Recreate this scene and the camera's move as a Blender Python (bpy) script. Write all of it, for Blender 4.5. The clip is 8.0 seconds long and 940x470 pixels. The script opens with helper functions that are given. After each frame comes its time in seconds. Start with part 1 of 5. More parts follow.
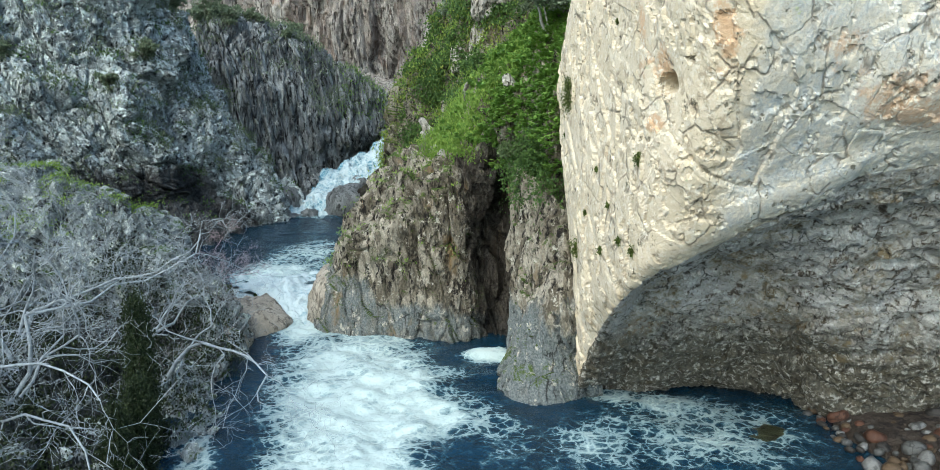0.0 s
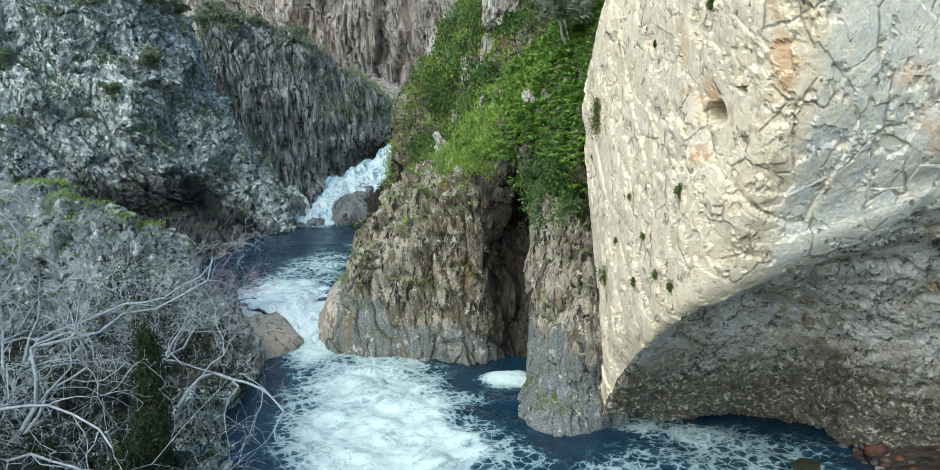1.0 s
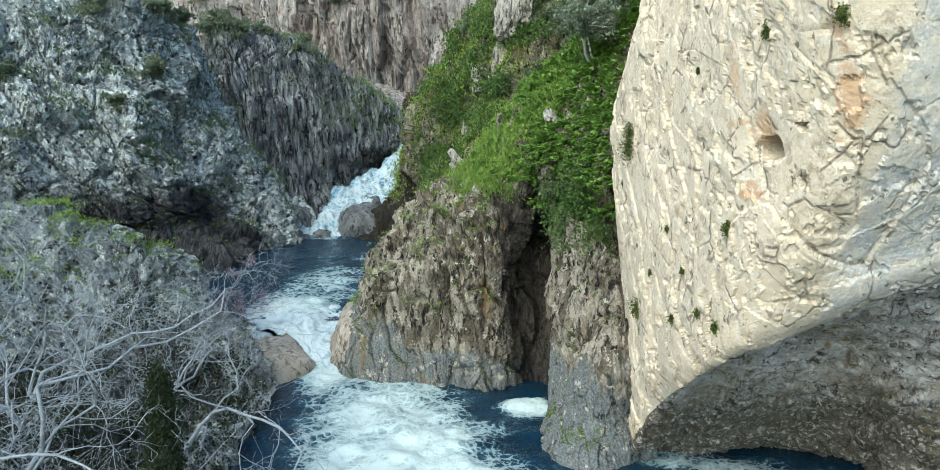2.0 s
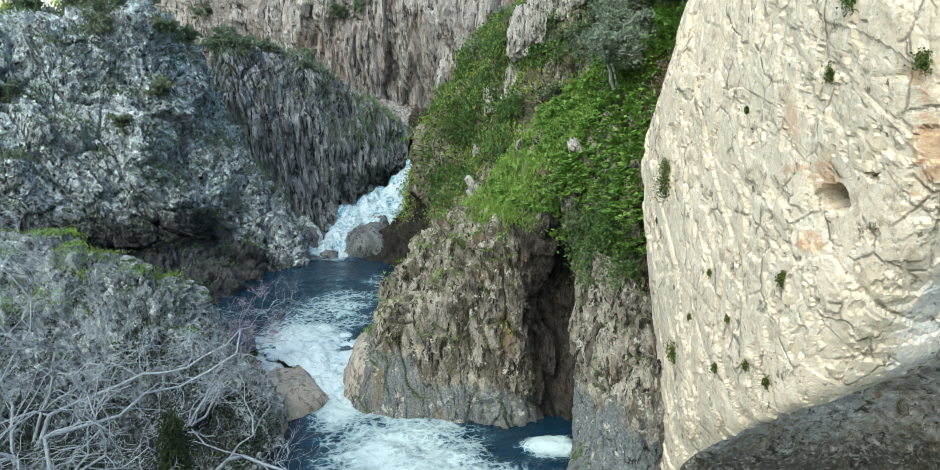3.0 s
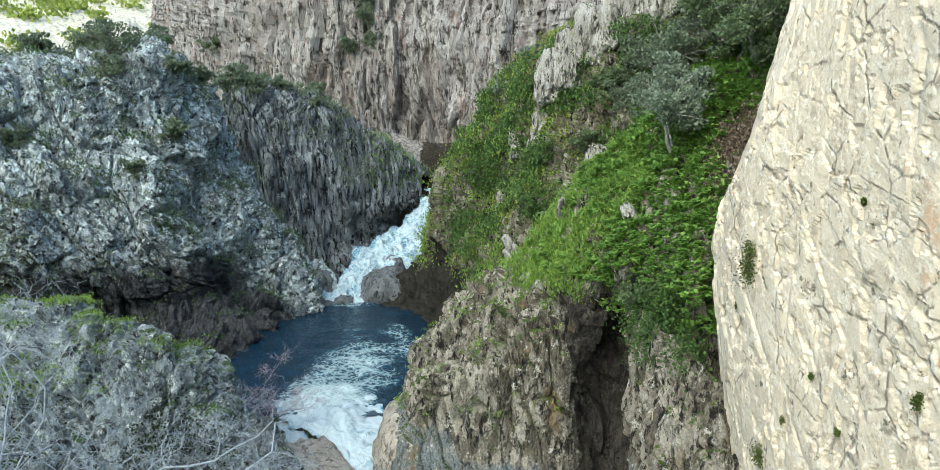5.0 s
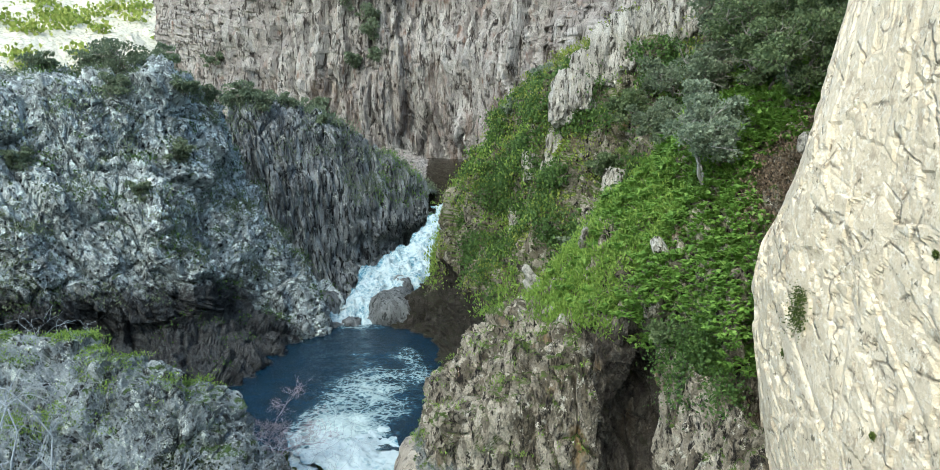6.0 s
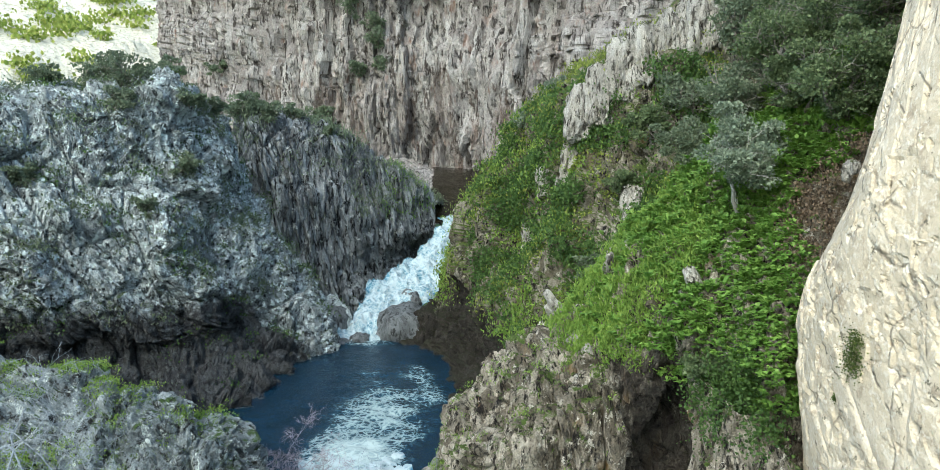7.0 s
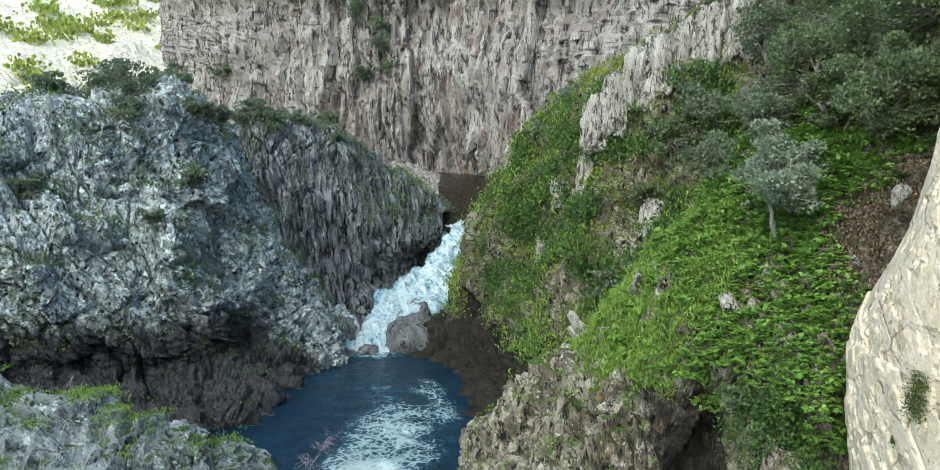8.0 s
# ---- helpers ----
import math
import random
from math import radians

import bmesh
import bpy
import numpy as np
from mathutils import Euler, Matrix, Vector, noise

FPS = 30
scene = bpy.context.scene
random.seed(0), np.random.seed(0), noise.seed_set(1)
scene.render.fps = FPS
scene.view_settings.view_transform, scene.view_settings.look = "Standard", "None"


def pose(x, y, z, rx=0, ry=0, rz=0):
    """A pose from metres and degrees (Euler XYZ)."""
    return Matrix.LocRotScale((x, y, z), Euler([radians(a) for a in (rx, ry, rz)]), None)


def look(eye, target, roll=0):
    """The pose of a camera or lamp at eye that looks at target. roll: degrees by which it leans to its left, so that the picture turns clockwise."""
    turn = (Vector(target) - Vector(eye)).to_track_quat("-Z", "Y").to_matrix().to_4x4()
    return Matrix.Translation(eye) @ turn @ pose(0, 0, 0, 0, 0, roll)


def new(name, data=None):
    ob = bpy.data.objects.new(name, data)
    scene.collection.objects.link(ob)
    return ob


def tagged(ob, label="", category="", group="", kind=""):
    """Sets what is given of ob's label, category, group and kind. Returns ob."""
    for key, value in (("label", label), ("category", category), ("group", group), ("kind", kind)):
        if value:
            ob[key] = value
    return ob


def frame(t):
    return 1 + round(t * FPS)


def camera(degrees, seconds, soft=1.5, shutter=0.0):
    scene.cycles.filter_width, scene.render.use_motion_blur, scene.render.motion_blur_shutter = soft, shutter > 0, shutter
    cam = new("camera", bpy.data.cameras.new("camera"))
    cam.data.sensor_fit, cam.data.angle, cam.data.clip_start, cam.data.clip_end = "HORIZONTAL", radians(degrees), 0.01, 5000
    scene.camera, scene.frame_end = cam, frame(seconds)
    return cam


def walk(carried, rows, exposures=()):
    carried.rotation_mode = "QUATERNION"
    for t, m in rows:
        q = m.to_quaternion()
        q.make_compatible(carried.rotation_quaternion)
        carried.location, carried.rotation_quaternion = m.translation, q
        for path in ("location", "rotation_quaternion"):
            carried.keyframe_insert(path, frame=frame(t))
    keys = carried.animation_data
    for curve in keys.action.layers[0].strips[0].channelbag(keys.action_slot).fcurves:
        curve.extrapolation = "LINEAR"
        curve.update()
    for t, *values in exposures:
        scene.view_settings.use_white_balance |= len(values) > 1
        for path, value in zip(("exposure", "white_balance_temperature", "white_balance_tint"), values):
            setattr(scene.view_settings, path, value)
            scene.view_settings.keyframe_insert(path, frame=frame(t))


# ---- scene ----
cam = camera(62.7, 8.0, soft=0.6)
METRES, EYE, TILT, LEAN, TURN = 14.0, 12.1, -9.5, 0.0, 0.0
ROWS = [
    (0.0, 0.0, 0.0, 0.0, 0.0, 0.0, 0.0),
    (0.5, -0.0302, 0.0409, 0.0344, 0.0, 0.0, 0.0),
    (1.0, -0.0612, 0.0824, 0.0688, 0.0, 0.0, 0.0),
    (1.5, -0.0924, 0.1250, 0.1036, -0.01, 0.0, 0.0),
    (3.0, -0.1905, 0.2490, 0.2058, -0.02, 0.98, -0.02),
    (3.5, -0.2233, 0.2890, 0.2405, 0.0, 1.42, -0.02),
    (4.0, -0.2561, 0.3294, 0.2740, 0.0, 1.88, -0.01),
    (4.5, -0.2889, 0.3703, 0.3085, 0.01, 2.34, 0.0),
    (6.0, -0.3874, 0.4908, 0.4154, 0.02, 3.59, -0.01),
    (6.5, -0.4208, 0.5302, 0.4506, 0.02, 3.82, -0.02),
    (7.0, -0.4544, 0.5700, 0.4862, 0.01, 3.92, -0.02),
    (7.5, -0.4887, 0.6100, 0.5200, 0.0, 3.95, -0.02),
    (8.0, -0.5232, 0.6490, 0.5523, 0.01, 3.97, -0.03),
]
walk(cam, [(t, pose(0, 0, EYE, TILT, LEAN, TURN) @ pose(METRES * x, METRES * y, METRES * z, 90 + pitch, roll, yaw)) for t, x, y, z, yaw, pitch, roll in ROWS],
     exposures=[(0.0, 1.38, 6200, -2), (4.5, 1.44, 6200, -2), (6.5, 1.48, 6200, -2), (8.0, 1.42, 6200, -2)])

# ---- light: a veiled sun in the west, and a bright sky ----
SUN_EL, SUN_AZ = 42.0, -148.0   # height over the horizon; azimuth from +y towards +x
world = bpy.data.worlds.new("sky")
scene.world = world
world.use_nodes = True
wn = world.node_tree.nodes
sky = wn.new("ShaderNodeTexSky")
sky.sky_type, sky.sun_disc = "NISHITA", False
sky.sun_elevation, sky.sun_rotation = radians(SUN_EL), radians(SUN_AZ)
sky.air_density, sky.dust_density = 1.0, 1.5
world.node_tree.links.new(sky.outputs[0], wn["Background"].inputs[0])
wn["Background"].inputs[1].default_value = 0.15
sun = new("sun", bpy.data.lights.new("sun", "SUN"))
sun.data.energy, sun.data.angle, sun.data.color = 1.3, radians(50), (1.0, 0.93, 0.83)
sun_dir = Vector((math.sin(radians(SUN_AZ)) * math.cos(radians(SUN_EL)), math.cos(radians(SUN_AZ)) * math.cos(radians(SUN_EL)), math.sin(radians(SUN_EL))))
sun.matrix_world = look(sun_dir * 300, (0, 0, 0))

# ---- noise, lofts and mesh helpers ----


def rnd(i, j, k, seed):
    h = (i * 374761393 + j * 668265263 + k * 2147483647 + seed * 974634777) & 0xFFFFFFFF
    h = ((h ^ (h >> 13)) * 1274126177) & 0xFFFFFFFF
    h = ((h ^ (h >> 16)) * 2246822519) & 0xFFFFFFFF
    return ((h ^ (h >> 15)) & 0xFFFFFF) / 16777215.0


def vnoise(p, seed=0):
    f = np.floor(p).astype(np.int64)
    w = p - f
    w = w * w * w * (w * (w * 6 - 15) + 10)
    out = np.zeros(len(p))
    for a in (0, 1):
        for b in (0, 1):
            for c in (0, 1):
                k = np.where(a, w[:, 0], 1 - w[:, 0]) * np.where(b, w[:, 1], 1 - w[:, 1]) * np.where(c, w[:, 2], 1 - w[:, 2])
                out += k * rnd(f[:, 0] + a, f[:, 1] + b, f[:, 2] + c, seed)
    return out * 2 - 1


def fbm(p, octaves=4, seed=0, gain=0.5):
    out, amp = np.zeros(len(p)), 1.0
    for o in range(octaves):
        out += amp * vnoise(p * 2.03 ** o + 17.3 * o, seed + o)
        amp *= gain
    return out


def cells(p, seed=0):
    """Nearest and second distance to scattered seeds, a random number of the nearest, and the way from it."""
    f = np.floor(p).astype(np.int64)
    d1, d2, who, off = np.full(len(p), 9.0), np.full(len(p), 9.0), np.zeros(len(p)), np.zeros((len(p), 3))
    for a in (-1, 0, 1):
        for b in (-1, 0, 1):
            for c in (-1, 0, 1):
                i, j, k = f[:, 0] + a, f[:, 1] + b, f[:, 2] + c
                q = p - np.stack([i + rnd(i, j, k, seed + 1), j + rnd(i, j, k, seed + 2), k + rnd(i, j, k, seed + 3)], 1)
                d = np.sqrt((q ** 2).sum(1))
                near = d < d1
                d2 = np.where(near, d1, np.minimum(d2, d))
                who = np.where(near, rnd(i, j, k, seed + 4), who)
                off = np.where(near[:, None], q, off)
                d1 = np.where(near, d, d1)
    return d1, d2, who, off


def spline(ctrl, n, axis, steps=None):
    """Catmull-Rom through control points along one axis of an array."""
    c = np.moveaxis(np.asarray(ctrl, float), axis, 0)
    c = np.concatenate([2 * c[:1] - c[1:2], c, 2 * c[-1:] - c[-2:-1]])
    t = np.linspace(0, len(c) - 3 - 1e-6, n) if steps is None else np.clip(steps, 0, len(c) - 3 - 1e-6)
    i = t.astype(int)
    w = (t - i).reshape(-1, *([1] * (c.ndim - 1)))
    a, b, d, e = c[i], c[i + 1], c[i + 2], c[i + 3]
    out = 0.5 * (2 * b + (d - a) * w + (2 * a - 5 * b + 4 * d - e) * w ** 2 + (3 * b - a - 3 * d + e) * w ** 3)
    return np.moveaxis(out, 0, axis)


def normals(g):
    du, dv = np.gradient(g, axis=0), np.gradient(g, axis=1)
    n = np.cross(dv, du)
    return n / (np.linalg.norm(n, axis=2, keepdims=True) + 1e-9)


def loft(rails, nu, nv, tu=None, tv=None):
    """A smooth sheet through rails of control points, nu rows by nv columns, and its normals, turned to the gorge's open side."""
    g = spline(spline(rails, nu, 0, tu), nv, 1, tv)
    n = normals(g)
    side = np.sign(((np.array([-5.0, 5.0, 22.0]) - g) * n).sum(2).mean())
    return g, n * side


def sheet(name, g, material, smooth=True, toward=(-5.0, 5.0, 22.0)):
    nu, nv = g.shape[:2]
    idx = np.arange(nu * nv).reshape(nu, nv)
    q = np.stack([idx[:-1, :-1], idx[1:, :-1], idx[1:, 1:], idx[:-1, 1:]], -1).reshape(-1, 4)
    # normals() is the cross product of the column step and the row step; the quads wind the other way
    if ((np.array(toward) - g) * normals(g)).sum(2).mean() > 0:
        q = q[:, ::-1]
    me = bpy.data.meshes.new(name)
    me.from_pydata(g.reshape(-1, 3).tolist(), [], q.tolist())
    me.polygons.foreach_set("use_smooth", np.full(len(q), smooth))
    me.materials.append(material)
    me.update()
    return new(name, me)


def rock_relief(p, style):
    """Height of the rock's relief over its smooth form: broad swells, tilted blocks with cracks between, fine roughness."""
    seed = style.get("seed", 0)
    h = style["big"] * fbm(p / style.get("span", 6.0), 3, seed)
    wob = style.get("warp", 0.35)
    q = p + np.stack([vnoise(p / 1.9, seed + 31), vnoise(p / 1.9, seed + 32), vnoise(p / 1.9, seed + 33)], 1) * wob
    lean = style.get("lean", (0, 0))
    q = np.stack([q[:, 0] + lean[0] * q[:, 2], q[:, 1] + lean[1] * q[:, 2], q[:, 2]], 1)
    s = np.asarray(style["stretch"])
    for k, size in enumerate(style["size"]):
        d1, d2, who, off = cells(q / size / s, seed + 7 * k)
        crack = np.clip((d2 - d1) / style.get("gap", 0.2), 0, 1)
        crack = crack * crack * (3 - 2 * crack)
        ang = who * 91.7
        tilt = off[:, 0] * np.cos(ang) + off[:, 1] * np.sin(ang) + 0.9 * off[:, 2] * np.sin(ang * 1.7)
        if style.get("plates"):   # flat plates that stand proud by steps, thin cracks between
            h += style["block"][k] * size * ((who - 0.5) * 1.2 + 0.22 * tilt - style["groove"] * (1 - crack) * np.clip(2.2 * vnoise(p / 1.7, seed + 60 + k), 0, 1))
            continue
        if style.get("facets"):   # broken faces, each tilted its own way, that meet in steps and open joints
            h += (style["block"] if isinstance(style["block"], float) else style["block"][k]) * size * ((who - 0.5) * 0.8 + style["facets"] * tilt - style["groove"] * (1 - crack))
            continue
        h += (style["block"] if isinstance(style["block"], float) else style["block"][k]) * size * (((who - 0.4) * 1.1 + 0.75 * tilt) * crack - style.get("groove", 0.3) * (1 - crack))
    h += style["fine"] * fbm(p / 0.6, 3, seed + 50, 0.6)
    return h - h.mean()


def rock(name, rails, nu, nv, style, material, calm=None):
    g, n = loft(rails, nu, nv)
    h = rock_relief(g.reshape(-1, 3), style).reshape(nu, nv)
    if calm:   # where water has worn the rock smooth
        h = h * calm(g)
    g = g + n * h[..., None]
    return sheet(name, g, material, smooth=False), g


def node(nt, kind, **values):
    n = nt.nodes.new("ShaderNode" + kind)
    for key, v in values.items():
        if key == "ins":
            for slot, val in v.items():
                if isinstance(val, bpy.types.NodeSocket):
                    nt.links.new(val, n.inputs[slot])
                else:
                    n.inputs[slot].default_value = val
        elif key == "blend_type":
            n.blend_type = v
        elif key == "data_type":
            n.data_type = v
        elif key == "operation":
            n.operation = v
        elif key == "feature":
            n.feature = v
    return n


def blank(name):
    m = bpy.data.materials.new(name)
    m.use_nodes = True
    return m, m.node_tree, m.node_tree.nodes["Principled BSDF"]


def coords(nt, scale=(1, 1, 1)):
    geo = node(nt, "NewGeometry")
    mp = node(nt, "Mapping", ins={"Vector": geo.outputs["Position"], "Scale": scale})
    return mp.outputs[0]


def noise_tex(nt, vec, scale, detail=4, rough=0.6):
    return node(nt, "TexNoise", ins={"Vector": vec, "Scale": scale, "Detail": detail, "Roughness": rough}).outputs["Fac"]


def ramp(nt, fac, lo, hi):
    return node(nt, "MapRange", ins={"Value": fac, "From Min": lo, "From Max": hi}).outputs[0]


def mix(nt, fac, a, b, mode="MIX"):
    n = node(nt, "MixRGB", blend_type=mode, ins={"Fac": fac})
    for slot, v in (("Color1", a), ("Color2", b)):
        if isinstance(v, bpy.types.NodeSocket):
            nt.links.new(v, n.inputs[slot])
        else:
            n.inputs[slot].default_value = (*v, 1)
    return n.outputs[0]


def attribute(nt, name):
    n = node(nt, "Attribute")
    n.attribute_name = name
    return n.outputs["Fac"]


def math_(nt, op, a, b):
    return node(nt, "Math", operation=op, ins={0: a, 1: b}).outputs[0]


def rock_material(name, light, mid, dark, rust=None, rust_amount=0.0, lichen=None, lichen_amount=0.0, moss=None, moss_amount=0.0,
                  grain=(1, 1, 1), bump=0.5, rough=0.9, scale=1.0, chip=2.2, greys=None, relief=0.4, dark_tint=None, warp=0.9, open_seams=0.5, speck=None, dark_from=0.52, grit=0.70):
    """Weathered rock: broad tone, chips of differing tone with dark seams, grain, rust, lichen spots and moss on ledges."""
    m, nt, bsdf = blank(name)
    p = coords(nt)
    ps = coords(nt, grain)
    a = noise_tex(nt, ps, 0.35 * scale, 6, 0.65)
    b = noise_tex(nt, ps, 2.2 * scale, 6, 0.7)
    c = noise_tex(nt, p, 11.0 * scale, 4, 0.7)
    wob = mix(nt, warp / scale, ps, node(nt, "TexNoise", ins={"Vector": ps, "Scale": 0.9 * scale, "Detail": 7.0, "Roughness": 0.65}).outputs["Color"], "ADD")
    chips = node(nt, "TexVoronoi", ins={"Vector": wob, "Scale": chip * scale})
    tone = node(nt, "SeparateXYZ", ins={"Vector": chips.outputs["Color"]}).outputs["X"]
    edge = node(nt, "TexVoronoi", feature="DISTANCE_TO_EDGE", ins={"Vector": wob, "Scale": 0.7 * chip * scale}).outputs["Distance"]
    open_ = ramp(nt, noise_tex(nt, p, 0.9 * scale, 4, 0.6), open_seams, open_seams + 0.08)
    seam = math_(nt, "SUBTRACT", 1.0, math_(nt, "MULTIPLY", open_, ramp(nt, edge, 0.04, 0.008)))
    col = mix(nt, ramp(nt, math_(nt, "ADD", math_(nt, "MULTIPLY", a, 0.75), math_(nt, "MULTIPLY", tone, 0.25)), 0.40, 0.62), mid, light)
    col = mix(nt, ramp(nt, b, dark_from, dark_from + 0.08), col, dark)
    col = mix(nt, ramp(nt, c, 0.35, 0.75), mix(nt, 1.0, col, (grit, grit, grit), "MULTIPLY"), col)
    if greys:
        grey = attribute(nt, "grey")
        g1 = ramp(nt, math_(nt, "ADD", grey, math_(nt, "MULTIPLY", b, 0.8)), 0.75, 1.05)
        col = mix(nt, g1, col, mix(nt, ramp(nt, c, 0.4, 0.6), *greys))
        s1 = ramp(nt, math_(nt, "ADD", attribute(nt, "stain"), math_(nt, "MULTIPLY", b, 1.8)), 1.18, 1.42)
        col = mix(nt, math_(nt, "MULTIPLY", s1, 0.75), col, mix(nt, ramp(nt, b, .45, .6), (0.42, 0.24, 0.12), (0.55, 0.36, 0.22)))
    if rust:
        r = noise_tex(nt, coords(nt, (1, 1, 0.45)), 0.5, 5, 0.6)
        col = mix(nt, ramp(nt, r, 0.66 - 0.2 * rust_amount, 0.74 - 0.2 * rust_amount), col, mix(nt, ramp(nt, b, .4, .6), rust, mid))
    if lichen:
        l = noise_tex(nt, p, 1.7 * scale, 8, 0.78)
        col = mix(nt, ramp(nt, l, 0.66 - 0.25 * lichen_amount, 0.69 - 0.22 * lichen_amount), col, lichen)
    if moss:
        up = node(nt, "SeparateXYZ", ins={"Vector": node(nt, "NewGeometry").outputs["Normal"]}).outputs["Z"]
        mm = math_(nt, "ADD", noise_tex(nt, p, 0.8, 7, 0.75), math_(nt, "MULTIPLY", up, 0.25))
        col = mix(nt, ramp(nt, mm, 0.86 - 0.3 * moss_amount, 0.93 - 0.3 * moss_amount), col, mix(nt, ramp(nt, c, .35, .65), moss, tuple(0.45 * v for v in moss)))
    # masked dark tint: carries painted shade as well as dark rock and wet streaks
    if dark_tint:
        band = math_(nt, "MULTIPLY", ramp(nt, math_(nt, "ADD", attribute(nt, "dark_tint"), math_(nt, "ADD", math_(nt, "MULTIPLY", b, 0.9), math_(nt, "MULTIPLY", a, 0.5))), 0.90, 1.25), 0.9)
        col = mix(nt, band, col, mix(nt, ramp(nt, c, 0.35, 0.65), dark_tint, tuple(2.6 * v for v in dark_tint)))
    col = mix(nt, math_(nt, "MULTIPLY", math_(nt, "SUBTRACT", 1.0, seam), 0.7), col, tuple(0.35 * v for v in dark))
    if speck:   # white crust patches and small dark weathering pits
        col = mix(nt, ramp(nt, noise_tex(nt, p, 4.5, 8, 0.75), 0.52, 0.60), col, speck[0])
        col = mix(nt, math_(nt, "MULTIPLY", ramp(nt, noise_tex(nt, p, 7.0, 8, 0.75), 0.585, 0.64), 0.75), col, speck[1])
        col = mix(nt, math_(nt, "MULTIPLY", ramp(nt, noise_tex(nt, coords(nt, (1, 1, 0.75)), 2.6, 9, 0.75), 0.605, 0.635), 0.85), col, speck[2])
    nt.links.new(col, bsdf.inputs["Base Color"])
    bsdf.inputs["Roughness"].default_value = rough
    bsdf.inputs["Specular IOR Level"].default_value = 0.25
    hgt = math_(nt, "ADD", math_(nt, "MULTIPLY", b, 0.8), math_(nt, "MULTIPLY", c, 0.35))
    hgt = math_(nt, "ADD", hgt, math_(nt, "ADD", math_(nt, "MULTIPLY", seam, 0.6), math_(nt, "MULTIPLY", tone, 0.55)))
    bm_ = node(nt, "Bump", ins={"Height": hgt, "Strength": bump, "Distance": relief / scale})
    nt.links.new(bm_.outputs[0], bsdf.inputs["Normal"])
    return m


# ---- materials ----
vault_rock = rock_material("vault_rock", (0.74, 0.71, 0.67), (0.60, 0.57, 0.53), (0.15, 0.115, 0.085), rust=(0.24, 0.18, 0.10), rust_amount=0.8,
                           lichen=(0.68, 0.68, 0.64), lichen_amount=0.33, dark_tint=(0.048, 0.042, 0.028), bump=1.0, chip=2.2, warp=0.7, grain=(1.0, 1.0, 1.0),
                           speck=((0.47, 0.45, 0.40), (0.15, 0.125, 0.085), (0.04, 0.032, 0.025)))
cream_rock = rock_material("cream_rock", (0.62, 0.53, 0.40), (0.55, 0.465, 0.34), (0.40, 0.33, 0.24), lichen=(0.42, 0.43, 0.29), lichen_amount=0.10, dark_from=0.54, grit=0.82,
                           bump=0.45, chip=1.3, greys=((0.36, 0.37, 0.365), (0.50, 0.505, 0.49)), warp=0.25, open_seams=0.48, grain=(1, 1, 0.8), relief=0.22,
                           speck=((0.60, 0.54, 0.44), (0.36, 0.315, 0.24), (0.09, 0.08, 0.055)))
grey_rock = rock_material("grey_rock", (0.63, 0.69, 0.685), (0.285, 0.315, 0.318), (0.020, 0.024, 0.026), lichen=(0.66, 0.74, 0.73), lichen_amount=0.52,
                          moss=(0.07, 0.11, 0.035), moss_amount=0.45, bump=1.0, chip=2.0, scale=1.0, grain=(1, 1, 0.75), relief=0.45, dark_tint=(0.016, 0.015, 0.016), dark_from=0.535, grit=0.55)
outcrop_rock = rock_material("outcrop_rock", (0.50, 0.555, 0.56), (0.25, 0.285, 0.295), (0.05, 0.052, 0.05), lichen=(0.60, 0.65, 0.60), lichen_amount=0.42,
                             moss=(0.07, 0.12, 0.03), moss_amount=0.5, bump=1.0, chip=1.6, dark_tint=(0.017, 0.019, 0.020), grit=0.45)
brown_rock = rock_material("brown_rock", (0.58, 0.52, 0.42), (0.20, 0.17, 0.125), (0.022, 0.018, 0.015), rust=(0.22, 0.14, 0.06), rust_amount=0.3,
                           lichen=(0.50, 0.47, 0.40), lichen_amount=0.35, moss=(0.10, 0.15, 0.03), moss_amount=0.55, grain=(1.2, 1.2, 0.4), bump=1.0, chip=2.0, greys=((0.11, 0.125, 0.127), (0.235, 0.255, 0.25)), dark_tint=(0.015, 0.012, 0.010), grit=0.45)
column_rock = rock_material("column_rock", (0.43, 0.455, 0.465), (0.20, 0.212, 0.22), (0.024, 0.025, 0.027), lichen=(0.46, 0.48, 0.46), lichen_amount=0.35,
                            moss=(0.07, 0.11, 0.035), moss_amount=0.4, grain=(1.6, 1.6, 0.3), bump=1.0, scale=0.65, chip=1.6, grit=0.55)
far_rock = rock_material("far_rock", (0.60, 0.56, 0.52), (0.38, 0.34, 0.315), (0.085, 0.07, 0.062), rust=(0.20, 0.13, 0.10), rust_amount=0.4,
                         moss=(0.07, 0.10, 0.04), moss_amount=0.2, grain=(1, 1, 0.2), bump=1.0, scale=0.55, chip=1.6, grit=0.45, dark_tint=(0.10, 0.075, 0.062))
bank_rock = rock_material("bank_rock", (0.46, 0.42, 0.34), (0.19, 0.165, 0.115), (0.02, 0.017, 0.013), rust=(0.16, 0.11, 0.05), rust_amount=0.3, lichen=(0.46, 0.44, 0.36), lichen_amount=0.25,
                          moss=(0.10, 0.14, 0.03), moss_amount=0.95, grain=(1.2, 1.2, 0.35), bump=1.0, chip=2.0, dark_tint=(0.011, 0.009, 0.008), grit=0.45)
# direct sun on the far hillside is put into this pale colour
sunlit_slope = rock_material("sunlit_slope", (0.78, 0.73, 0.60), (0.70, 0.65, 0.52), (0.45, 0.42, 0.28), bump=0.4, scale=0.4)
